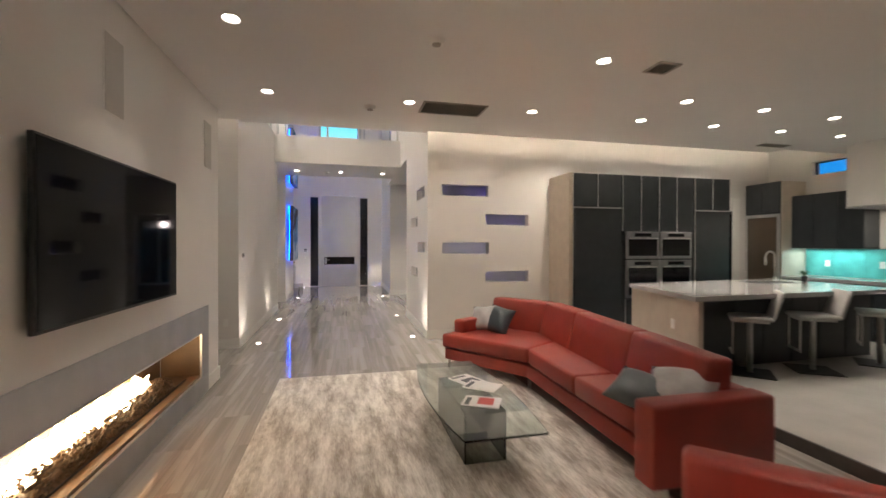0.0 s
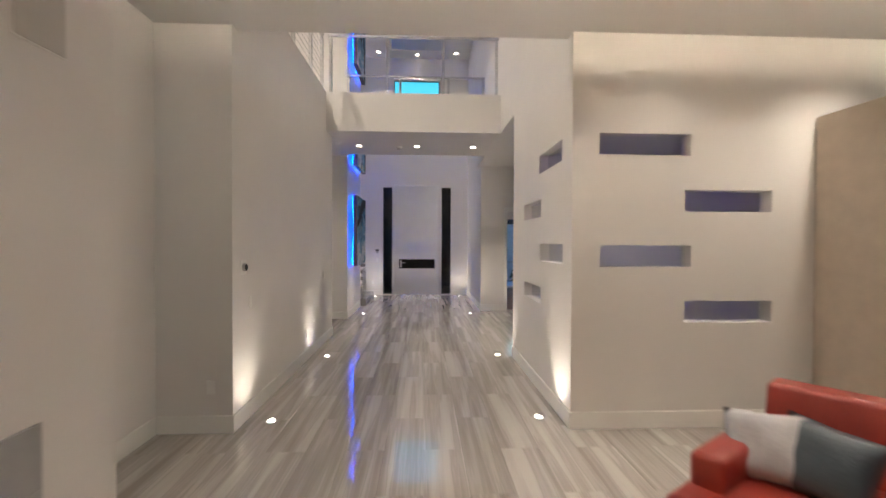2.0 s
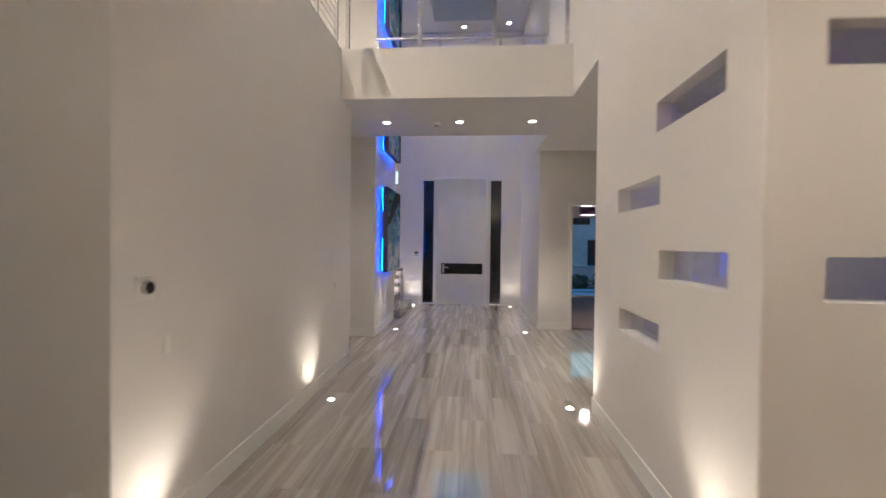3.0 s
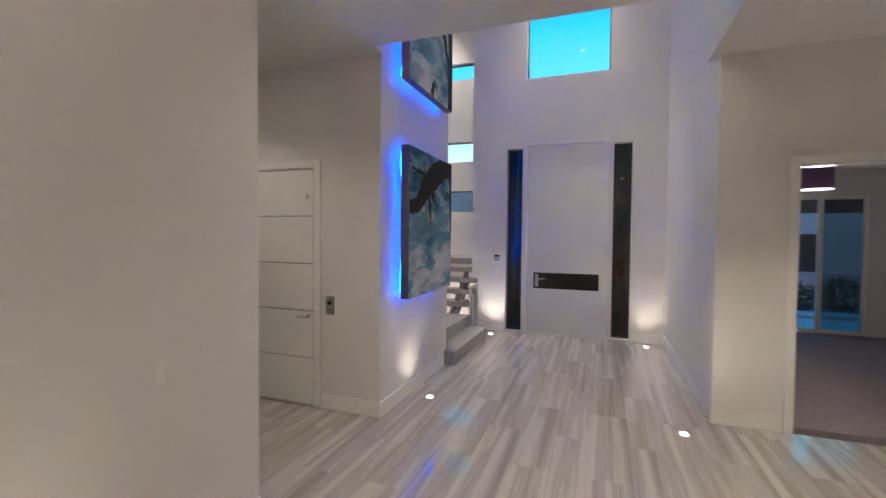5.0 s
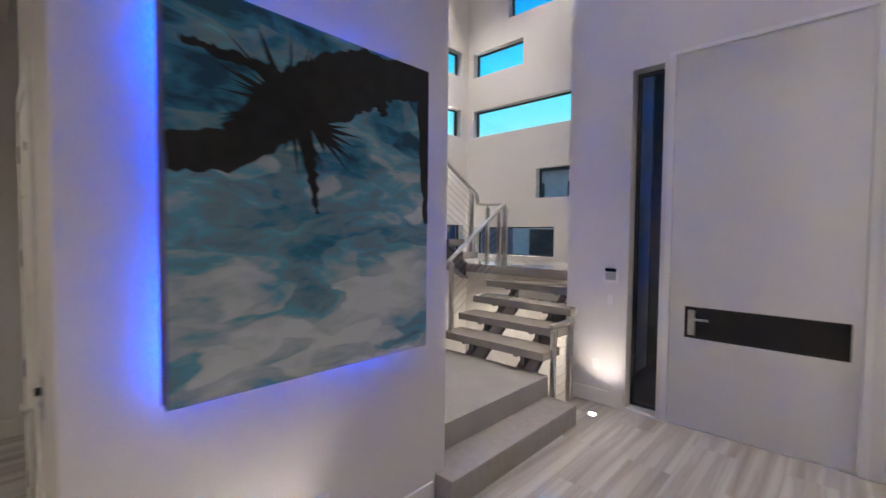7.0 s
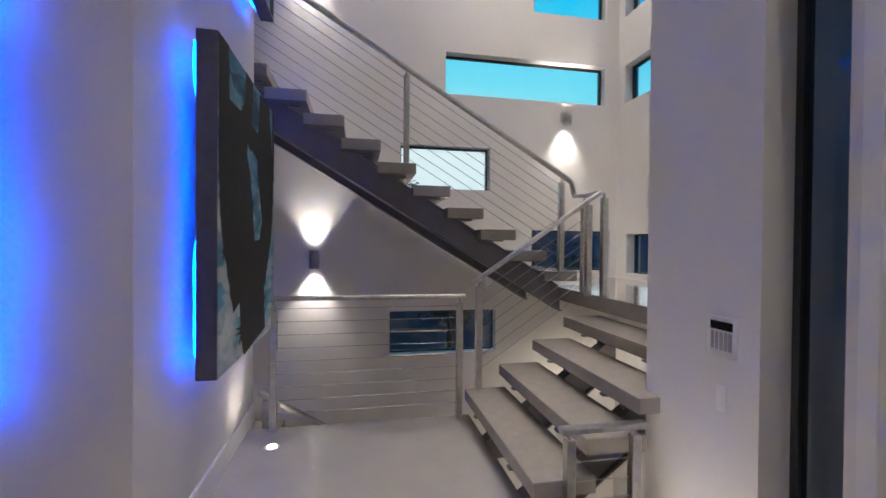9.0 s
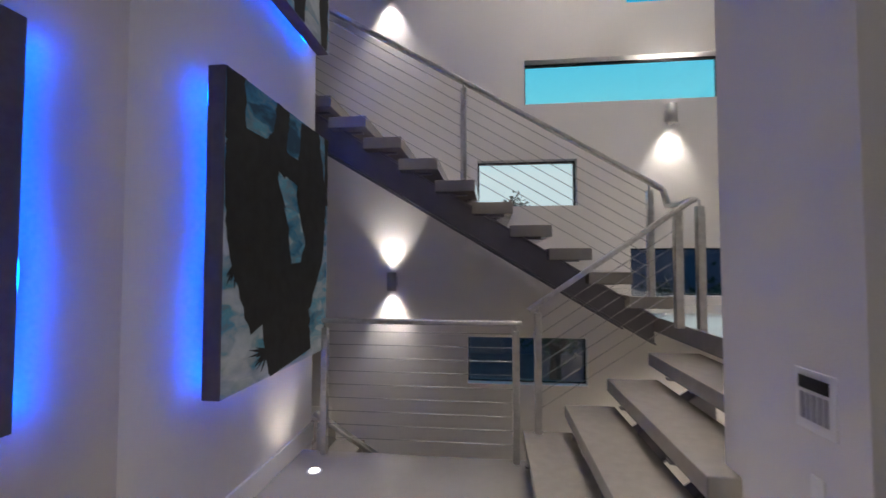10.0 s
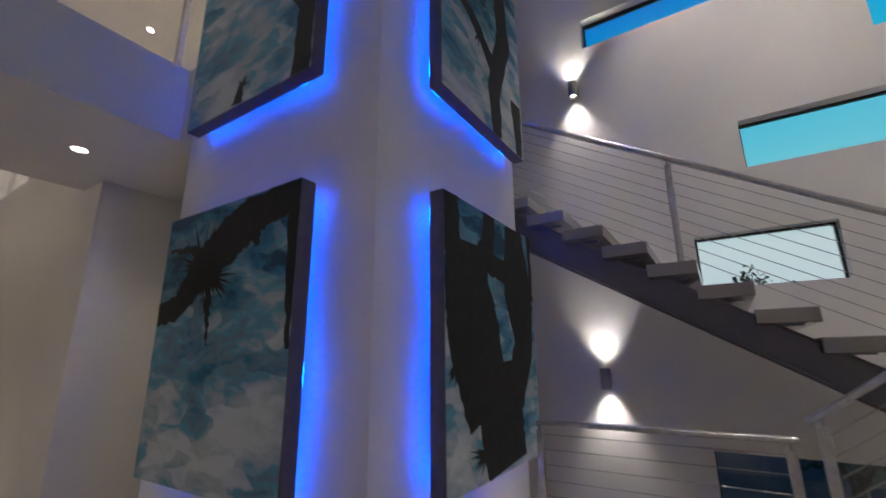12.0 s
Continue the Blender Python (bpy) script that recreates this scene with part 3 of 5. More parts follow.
# ---- rug ----
def rug_material():
    m = bpy.data.materials.new("silver_streaked_rug")
    m.use_nodes = True
    t = m.node_tree
    b = t.nodes["Principled BSDF"]
    co = t.nodes.new("ShaderNodeTexCoord")
    mp = t.nodes.new("ShaderNodeMapping")
    mp.inputs["Scale"].default_value = (1, 0.24, 1)
    n1 = t.nodes.new("ShaderNodeTexNoise")
    n1.inputs["Scale"].default_value, n1.inputs["Detail"].default_value, n1.inputs["Roughness"].default_value = 8, 12, 0.80
    n2 = t.nodes.new("ShaderNodeTexNoise")
    n2.inputs["Scale"].default_value, n2.inputs["Detail"].default_value = 90, 3
    r = t.nodes.new("ShaderNodeValToRGB")
    r.color_ramp.elements[0].position, r.color_ramp.elements[1].position = 0.40, 0.60
    r.color_ramp.elements[0].color, r.color_ramp.elements[1].color = (0.33, 0.28, 0.235, 1), (0.88, 0.84, 0.785, 1)
    bp = t.nodes.new("ShaderNodeBump")
    bp.inputs["Strength"].default_value, bp.inputs["Distance"].default_value = 0.6, 0.01
    t.links.new(co.outputs["Object"], mp.inputs[0])
    t.links.new(mp.outputs[0], n1.inputs["Vector"])
    t.links.new(mp.outputs[0], n2.inputs["Vector"])
    t.links.new(n1.outputs["Fac"], r.inputs[0])
    t.links.new(r.outputs[0], b.inputs["Base Color"])
    t.links.new(n2.outputs["Fac"], bp.inputs["Height"])
    t.links.new(bp.outputs[0], b.inputs["Normal"])
    b.inputs["Roughness"].default_value = 0.8
    b.inputs["Sheen Weight"].default_value = 0.3
    return m


tagged(finish("rug", box(-0.39, -0.6, 0.001, 2.30, 3.87, 0.018, 0.006, 2), rug_material()), "silver beige rug with streaky worn pattern on the stone floor", "rug")

# ---- sofa ----
def sofa():
    ob = root("sofa", 2.6, 2.2, 0, "long angled red leather sectional sofa with steel legs", "sofa")
    T = Matrix.Translation((-2.6, -2.2, 0))

    def pr(n, pts, z0, z1, bev, label=""):
        bm = prism(pts, z0, z1, None, bev)
        return part(n, turned(bm, T), LEATH, ob, label, True)
    pr("base", [(2.22, 0.84), (2.25, 2.92), (1.57, 3.89), (2.40, 4.43), (3.03, 3.72), (2.94, 0.84)], 0.13, 0.27, 0.02)
    pr("seat_cushion", [(2.235, 0.94), (2.235, 1.93), (2.86, 1.93), (2.86, 0.94)], 0.275, 0.45, 0.035)
    pr("seat_cushion", [(2.235, 1.94), (2.262, 2.91), (2.88, 3.30), (2.86, 1.94)], 0.275, 0.45, 0.035)
    pr("chaise_cushion", [(2.258, 2.925), (1.53, 3.90), (2.34, 4.43), (2.94, 3.70), (2.885, 3.32)], 0.275, 0.45, 0.04)
    # back panels and cushions, leaning a little
    def back(n, p, q, z0, z1, t0, t1, rise=0.0):
        p, q = Vector(p), Vector(q)
        d = (q - p).normalized()
        nrm = Vector((d.y, -d.x))
        own = bmesh.new()
        L = (q - p).length
        vs = []
        for u in (0, L):
            for s, z in ((0, z0), (t0, z0), (t1 + 0.10, z1), (0.10, z1)):
                w = p + d * u + nrm * (s - 0.0)
                vs.append(own.verts.new((w.x, w.y, z + (rise if u and z == z1 else 0))))
        own.faces.new(vs[0:4]), own.faces.new(vs[4:8][::-1])
        for i in range(4):
            own.faces.new((vs[i], vs[(i + 1) % 4], vs[4 + (i + 1) % 4], vs[4 + i]))
        bmesh.ops.recalc_face_normals(own, faces=own.faces)
        bmesh.ops.bevel(own, geom=list(own.edges), offset=0.032, segments=3, affect="EDGES", profile=0.5)
        part(n, turned(own, T), LEATH, ob, smooth=True)
    back("back_cushion", (2.55, 0.95), (2.60, 1.80), 0.42, 0.82, 0.24, 0.18, 0.02)
    back("back_cushion", (2.60, 1.803), (2.66, 2.80), 0.42, 0.84, 0.24, 0.18, 0.01)
    back("back_cushion", (2.66, 2.803), (2.74, 3.66), 0.42, 0.85, 0.24, 0.20, -0.015)
    back("back_cushion", (2.80, 3.58), (2.29, 4.25), 0.42, 0.835, 0.22, 0.18, 0.0)
    pr("back_frame", [(2.80, 0.84), (2.90, 3.62), (2.38, 4.26), (2.46, 4.40), (3.06, 3.70), (2.955, 0.84)], 0.20, 0.62, 0.03)
    pr("armrest", [(2.06, 0.755), (2.06, 0.935), (2.955, 0.935), (2.955, 0.755)], 0.13, 0.63, 0.03)
    pr("armrest", [(1.80, 3.86), (1.71, 3.99), (2.36, 4.42), (2.45, 4.28)], 0.40, 0.61, 0.035)
    for x, y in ((1.63, 3.88), (2.30, 2.95), (2.20, 0.82), (2.88, 0.86), (2.86, 3.4), (2.36, 4.36)):
        part("leg", turned(rod((x, y, 0.001), (x, y, 0.135), 0.018, 12), T), STEEL, ob, "steel leg", True)


sofa()


def cushion(name, m, w, h, material, label, bulge=0.07):
    """A plump square cushion standing on its lower edge."""
    bm = bmesh.new()
    n = 10
    front, rear = {}, {}
    for i in range(n + 1):
        for j in range(n + 1):
            u, v = i / n * 2 - 1, j / n * 2 - 1
            k = max(0.0, (1 - u ** 4) * (1 - v ** 4)) ** 0.6
            pin = 1 - 0.06 * (1 - abs(u * v))
            x, z = u * w / 2 * pin, v * h / 2 * pin
            wob = 0.008 * math.sin(5 * u + 3 * v)
            front[i, j] = bm.verts.new((x, -bulge * k - wob * k, z))
            rear[i, j] = front[i, j] if i in (0, n) or j in (0, n) else bm.verts.new((x, bulge * k, z))
    for i in range(n):
        for j in range(n):
            bm.faces.new((front[i, j], front[i + 1, j], front[i + 1, j + 1], front[i, j + 1]))
            bm.faces.new((rear[i, j], rear[i, j + 1], rear[i + 1, j + 1], rear[i + 1, j]))
    ob = finish(name, bm, material, None, "", True)
    ob.matrix_world = m
    return tagged(ob, label, "cushion", "sofa cushions")


cushion("cushion", pose(2.28, 3.85, 0.60, -30, 8, -58), 0.38, 0.36, CUSHD, "slate leather cushion leaning on the sofa back")
cushion("cushion", pose(2.13, 4.03, 0.60, -28, -8, -50), 0.36, 0.34, CUSHG, "grey satin cushion leaning on the sofa arm")
cushion("cushion", pose(2.36, 1.22, 0.545, -62, 8, -62), 0.44, 0.34, CUSHD, "slate leather cushion slumped by the sofa arm")
cushion("cushion", pose(2.54, 1.07, 0.60, -56, -6, -55), 0.44, 0.36, CUSHG, "grey satin cushion lying against the sofa arm")


def armchair():
    ob = root("armchair", 1.895, -0.27, 0, "red leather armchair with padded arms and steel legs", "armchair")
    ob.rotation_euler = (0, 0, radians(45))

    def b(n, x0, y0, z0, x1, y1, z1, bev):
        part(n, box(x0, y0, z0, x1, y1, z1, bev, 3), LEATH, ob, smooth=True)
    b("base", -0.36, -0.40, 0.13, 0.36, 0.40, 0.27, 0.02)
    b("seat_cushion", -0.27, -0.26, 0.275, 0.27, 0.44, 0.46, 0.04)
    b("armrest", 0.275, -0.40, 0.13, 0.43, 0.44, 0.64, 0.035)
    b("armrest", -0.43, -0.40, 0.13, -0.275, 0.44, 0.64, 0.035)
    b("backrest", -0.43, -0.60, 0.13, 0.43, -0.405, 0.80, 0.05)
    for x in (-0.36, 0.36):
        for y in (-0.5, 0.36):
            part("leg", rod((x, y, 0.019), (x, y, 0.135), 0.018, 12), STEEL, ob, "steel leg", True)


armchair()

# ---- coffee table ----
def coffee_table():
    ob = root("coffee_table", 1.31, 1.97, 0, "boat-shaped glass coffee table on a smoked glass box base", "coffee table")
    n = 22
    pts = []
    for i in range(n + 1):
        u = i / n * 2 - 1
        pts.append((0.32 - 0.06 * u * u + 0.02, u * 0.86))
    for i in range(n + 1):
        u = 1 - i / n * 2
        pts.append((-0.36 + 0.09 * u * u, u * 0.86))
    part("tabletop", prism(pts, 0.365, 0.380, None, 0.002), TGLASS, ob, "clear glass top with greenish edge")
    for x0, y0, x1, y1 in ((-0.155, -0.45, 0.155, -0.438), (-0.155, 0.388, 0.155, 0.40), (-0.155, -0.437, -0.143, 0.387), (0.143, -0.437, 0.155, 0.387)):
        part("base_panel", box(x0, y0, 0.019, x1, y1, 0.3645, 0.001), SMOKE, ob, "smoked glass base panel")


coffee_table()


def magazine(x, y, z, turn, ink, label):
    ob = root("magazine", x, y, z, label, "magazine", "magazines on the table")
    ob.rotation_euler = (0, 0, radians(turn))
    part("pages", box(-0.105, -0.14, 0.0, 0.105, 0.14, 0.006, 0.001), PAPER, ob)
    part("cover", box(-0.106, -0.141, 0.0062, 0.106, 0.141, 0.0074), PAPER, ob)
    part("cover_picture", box(-0.06, -0.09, 0.0076, 0.08, 0.03, 0.0080), ink, ob)
    part("cover_title", box(-0.09, 0.085, 0.0076, 0.06, 0.12, 0.0080), INKD, ob)


magazine(1.38, 2.22, 0.3805, 25, INKD, "white magazine with a dark cover picture")
magazine(1.45, 2.02, 0.3890, 50, PAPER, "white magazine with small dark print")
magazine(1.34, 1.70, 0.3805, 62, INKR, "white magazine with a red cover picture")

# ---- kitchen ----
def tall_units():
    def unit(name, x0, x1, label):
        ob = root(name, x0, 4.93, PLAT, label, "cabinet", "tall kitchen cabinets")
        part("body", box(0.0, 0.022, 0.0, x1 - x0, 0.685, 2.65), CARC, ob)
        return ob

    def door(ob, x0, x1, z0, z1, m=CARC, n="door"):
        d = part(n, box(x0 + 0.004, 0.0, z0 + 0.004, x1 - 0.004, 0.020, z1 - 0.004, 0.002), m, ob)
        part("edge_strip", box(x0 + 0.0, -0.002, z0, x0 + 0.010, 0.021, z1), ALU, d)
        return d
    f = unit("refrigerator_cabinet", 3.96, 4.865, "dark laminate tall refrigerator cabinet with aluminium edges")
    door(f, 0.0, 0.452, 2.10, 2.65), door(f, 0.452, 0.904, 2.10, 2.65), door(f, 0.0, 0.904, 0.10, 2.08)
    part("rail", box(0.0, -0.004, 2.08, 0.904, 0.021, 2.098), ALU, f)
    side = root("end_panel", 3.888, 4.93, PLAT, "pale wood end panel of the tall cabinets", "panel")
    part("panel", box(0, 0, 0, 0.066, 0.685, 2.65, 0.002), WOODC, side)
    o = unit("oven_cabinet", 4.88, 6.30, "dark laminate oven cabinet with four steel ovens")
    for k in range(4):
        door(o, k * 0.355, (k + 1) * 0.355, 1.71, 2.65)
    for i in range(2):
        x0, x1 = 0.06 + i * 0.66, 0.70 + i * 0.66
        for z0, z1, n in ((1.24, 1.70, "microwave"), (0.58, 1.22, "oven")):
            ov = part(n, box(x0, -0.018, z0, x1, 0.02, z1, 0.004), OVENS, o, "steel built-in oven")
            part("oven_window", box(x0 + 0.045, -0.021, z0 + 0.05, x1 - 0.045, -0.0185, z1 - 0.13), BLACK, ov)
            part("oven_panel", box(x0 + 0.16, -0.021, z1 - 0.085, x1 - 0.16, -0.0185, z1 - 0.03), BLACK, ov)
            part("oven_handle", rod((x0 + 0.06, -0.05, z1 - 0.115), (x1 - 0.06, -0.05, z1 - 0.115), 0.010, 10), STEEL, ov, smooth=True)
    door(o, 0.06, 0.71, 0.10, 0.56, CARC, "drawer"), door(o, 0.71, 1.36, 0.10, 0.56, CARC, "drawer")
    r = unit("larder_cabinet", 6.32, 7.06, "dark laminate tall larder cabinet with aluminium edges")
    door(r, 0.0, 0.37, 2.09, 2.65), door(r, 0.37, 0.74, 2.09, 2.65), door(r, 0.0, 0.74, 0.10, 2.07)
    part("rail", box(0.0, -0.004, 2.07, 0.74, 0.021, 2.088), ALU, r)


tall_units()


def island():
    ob = root("kitchen_island", 5.6, 3.3, PLAT, "kitchen island with pale wood end and dark panelled front", "kitchen island")
    T = Matrix.Translation((-5.6, -3.3, 0))
    part("body", turned(prism([(4.12, 2.86), (4.34, 3.86), (7.15, 4.20), (7.15, 2.95)], 0.0, 0.87), T), CARC, ob)
    part("end_panel", turned(prism([(4.00, 2.44), (4.06, 2.44), (4.33, 3.88), (4.27, 3.88)], 0.0, 0.87), T), WOODC, ob, "pale wood end panel")
    for k in range(6):
        x = 4.45 + k * 0.44
        part("front_panel", turned(box(x, 2.835, 0.03, x + 0.43, 2.858, 0.85, 0.002), T), CARC, ob)
    sl = root("worktop", 5.6, 3.3, PLAT + 0.87, "grey quartz island worktop with polished edge", "worktop")
    part("slab", turned(prism([(3.92, 2.40), (4.28, 3.94), (7.2, 4.30), (7.2, 2.56)], 0.0, 0.055, None, 0.003), T), QUARTZ, sl)
    part("sink", turned(box(6.15, 3.50, 0.0552, 6.80, 3.90, 0.058), T), BLACKM, sl, "dark undermount sink")
    fa = root("kitchen_faucet", 6.88, 3.96, PLAT + 0.925, "tall chrome spring kitchen faucet", "faucet")
    part("base", rod((0, 0, 0), (0, 0, 0.05), 0.028, 16), STEEL, fa, smooth=True)
    part("riser", rod((0, 0, 0.05), (0, 0, 0.36), 0.013, 12), STEEL, fa, smooth=True)
    bm = bmesh.new()
    last = Vector((0, 0, 0.36))
    for k in range(1, 11):
        a = math.pi * k / 10
        p = Vector((-0.09 + 0.09 * math.cos(a), 0, 0.36 + 0.09 * math.sin(a)))
        rod(last, p, 0.013, 10, bm)
        last = p
    part("spout", bm, STEEL, fa, smooth=True)
    part("spray_head", rod(last, last - Vector((0, 0, 0.12)), 0.018, 12), STEEL, fa, smooth=True)
    part("lever", rod((0, -0.02, 0.08), (0.03, -0.10, 0.11), 0.007, 8), STEEL, fa)
    pl = root("potted_plant", 7.02, 3.62, PLAT + 0.925, "small green potted plant on the worktop", "plant")
    part("pot", rod((0, 0, 0), (0, 0, 0.09), 0.035, 14, None, 0.045), BLACKM, pl)
    GREEN = mat("leaf_green", (0.05, 0.10, 0.03), 0.5)
    rnd = random.Random(2)
    for k in range(14):
        own = box(-0.012, 0, 0, 0.012, 0.09, 0.003)
        turned(own, Matrix.Translation((0, 0, 0.09)) @ Euler((rnd.uniform(0.3, 1.2), 0, rnd.uniform(0, 6.28))).to_matrix().to_4x4())
        part("leaf", own, GREEN, pl)


island()


def stool(x, y, turn):
    ob = root("bar_stool", x, y, PLAT, "white leather bar stool on a steel post and dark square base", "bar stool", "stools at the island")
    ob.rotation_euler = (0, 0, radians(turn))
    part("base_plate", box(-0.22, -0.22, 0.0, 0.22, 0.22, 0.012, 0.003), BLACKM, ob)
    part("post", rod((0, 0, 0.012), (0, 0, 0.60), 0.028, 16), STEEL, ob, smooth=True)
    for x in (-0.15, 0.15):
        part("footrest_strut", bar((x, 0.18, 0.25), (x, 0.18, 0.622), 0.018, 0.018), STEEL, ob)
    part("footrest", bar((-0.16, 0.18, 0.24), (0.16, 0.18, 0.24), 0.022, 0.022), STEEL, ob)
    part("seat_plate", box(-0.16, -0.16, 0.598, 0.16, 0.19, 0.624), STEEL, ob)
    part("seat", box(-0.20, -0.20, 0.625, 0.20, 0.21, 0.668, 0.020, 3), WHITEL, ob, smooth=True)
    bk = turned(box(-0.20, -0.02, 0.0, 0.20, 0.02, 0.31, 0.018, 3), Matrix.Translation((0, -0.19, 0.655)) @ pose(0, 0, 0, 16))
    part("backrest", bk, WHITEL, ob, smooth=True)
    return ob


stool(4.88, 2.62, 48), stool(5.70, 2.54, 58), stool(6.78, 2.55, 40)

plate_o = root("wall_outlet", 4.085, 2.90, PLAT + 0.55, "white outlet on the wooden island end", "outlet")
plate_o.rotation_euler = (0, 0, radians(79.4))
part("plate", box(-0.035, 0.0, -0.055, 0.035, 0.008, 0.055, 0.002), TRIM, plate_o)
for z in (-0.02, 0.02):
    part("socket_face", box(-0.014, 0.008, z - 0.014, 0.014, 0.010, z + 0.014, 0.002), TRIM, plate_o)
structure("trim", box(7.84, YN - 0.024, PLAT, 8.02, YN - 0.001, 2.50, 0.003), TRIM)
structure("trim", box(7.20, YN - 0.024, 2.38, 7.838, YN - 0.001, 2.50, 0.003), TRIM)
kd = root("scullery_door", 7.52, YN, PLAT, "dark glass door in white casing, closed", "door")
kd["kind"] = "structure"
part("door_frame", box(-0.32, -0.020, 0.005, 0.318, -0.001, 2.15, 0.002), CARC, kd)
part("door_glass", box(-0.25, -0.024, 0.10, 0.30, -0.0205, 2.08), BLACK, kd)

pan = root("pantry_cabinet", 8.15, 4.90, PLAT, "dark pantry cabinet with brown glass door and wood side", "cabinet")
part("body", box(0.022, 0.0, 0, 0.58, 0.70, 2.66), CARC, pan)
part("side_panel", box(0.022, -0.02, 0, 0.58, -0.002, 2.66), WOODC, pan, "pale wood side")
part("door", box(0, 0.01, 2.10, 0.02, 0.345, 2.64, 0.002), CARC, pan), part("door", box(0, 0.355, 2.10, 0.02, 0.69, 2.64, 0.002), CARC, pan)
lo = part("door", box(0, 0.01, 0.05, 0.02, 0.69, 2.06, 0.002), ALU, pan)
part("door_glass", box(-0.004, 0.06, 0.10, -0.001, 0.64, 2.0), mat("bronze_glass", (0.07, 0.055, 0.04), 0.15), lo)
for k in range(3):
    y0 = 3.755 + k * 0.376
    up = root("wall_cabinet", 8.40, y0, PLAT + 1.42, "dark laminate wall cabinet over the backsplash", "cabinet", "kitchen wall cabinets")
    part("body", box(0.022, 0.0, 0, 0.345, 0.374, 0.96), CARC, up)
    part("door", box(0, 0.003, 0.003, 0.02, 0.371, 0.957, 0.002), CARC, up)
for k in range(4):
    y0 = 3.02 + k * 0.465
    lw = root("base_cabinet", 8.18, y0, PLAT, "dark laminate base cabinet under the worktop", "cabinet", "kitchen base cabinets")
    part("body", box(0.022, 0.0, 0, 0.565, 0.463, 0.868), CARC, lw)
    part("door", box(0, 0.003, 0.08, 0.02, 0.460, 0.865, 0.002), CARC, lw)
bt = root("worktop", 8.15, 3.02, PLAT + 0.87, "grey quartz worktop along the kitchen wall", "worktop")
part("slab", box(0, 0, 0, 0.595, 1.86, 0.05, 0.003), QUARTZ, bt)
bs = root("backsplash", 8.74, 3.02, PLAT + 0.925, "teal glass backsplash lit from under the cabinets", "backsplash")
for k in range(4):
    part("glass_tile", box(-0.008, k * 0.465, 0, 0.006, k * 0.465 + 0.461, 0.49, 0.002), TEAL, bs)
for y in (3.7, 4.5):
    so = root("wall_socket", 8.729, y, PLAT + 1.10, "white double wall socket on the backsplash", "socket", "kitchen sockets")
    part("plate", box(-0.006, -0.04, 0, 0.0, 0.04, 0.11, 0.002), TRIM, so)
lamp("AREA", "under_cabinet_light", pose(8.55, 4.3, PLAT + 1.40), 7, (0.75, 1.0, 0.97), size=0.1, size_y=1.0)
hood = root("range_hood", 8.0, 2.92, 2.16, "white boxed range hood under the ceiling", "range hood")
part("canopy", box(0, 0, 0, 0.745, 0.82, 0.968, 0.004), TRIM, hood), part("bottom_edge", box(-0.006, -0.006, -0.012, 0.745, 0.826, 0.014, 0.002), STEEL, hood)
lamp("AREA", "hood_light", pose(8.4, 3.3, 2.13), 6, WARM, size=0.3)

# ---- ceiling fittings ----
def grille(x0, y0, x1, y1, z, slats):
    ob = root("ceiling_vent", (x0 + x1) / 2, (y0 + y1) / 2, z, "grey slatted ceiling air vent", "vent", "ceiling vents")
    w, d = (x1 - x0) / 2, (y1 - y0) / 2
    part("backing", box(-w + 0.01, -d + 0.01, -0.006, w - 0.01, d - 0.01, -0.001), BLACKM, ob)
    for a in ((-w, -d, w, -d + 0.025), (-w, d - 0.025, w, d), (-w, -d + 0.025, -w + 0.025, d - 0.025), (w - 0.025, -d + 0.025, w, d - 0.025)):
        part("frame", box(a[0], a[1], -0.012, a[2], a[3], 0.0, 0.002), GRAVENT, ob)
    for k in range(slats):
        y = -d + 0.03 + (2 * d - 0.06) * (k + 0.5) / slats
        part("slat", turned(box(-w + 0.026, -0.008, -0.001, w - 0.026, 0.008, 0.001), Matrix.Translation((0, y, -0.009)) @ pose(0, 0, 0, 35)), GRAVENT, ob)


grille(1.18, 3.22, 1.92, 3.62, LOWC, 16), grille(2.95, 1.78, 3.18, 2.00, LOWC, 8)
grille(6.6, 3.9, 7.1, 4.05, LOWC, 6)


def smoke_alarm(x, y, z):
    ob = root("smoke_detector", x, y, z, "round white ceiling smoke detector", "smoke detector", "smoke detectors")
    part("case", rod((0, 0, -0.035), (0, 0, 0), 0.05, 24, None, 0.068), TRIM, ob), part("vent_ring", rod((0, 0, -0.042), (0, 0, -0.035), 0.035, 20), GRAVENT, ob)


smoke_alarm(1.02, 1.85, LOWC), smoke_alarm(-0.09, 10.24, UNDER), smoke_alarm(0.62, 3.55, LOWC)

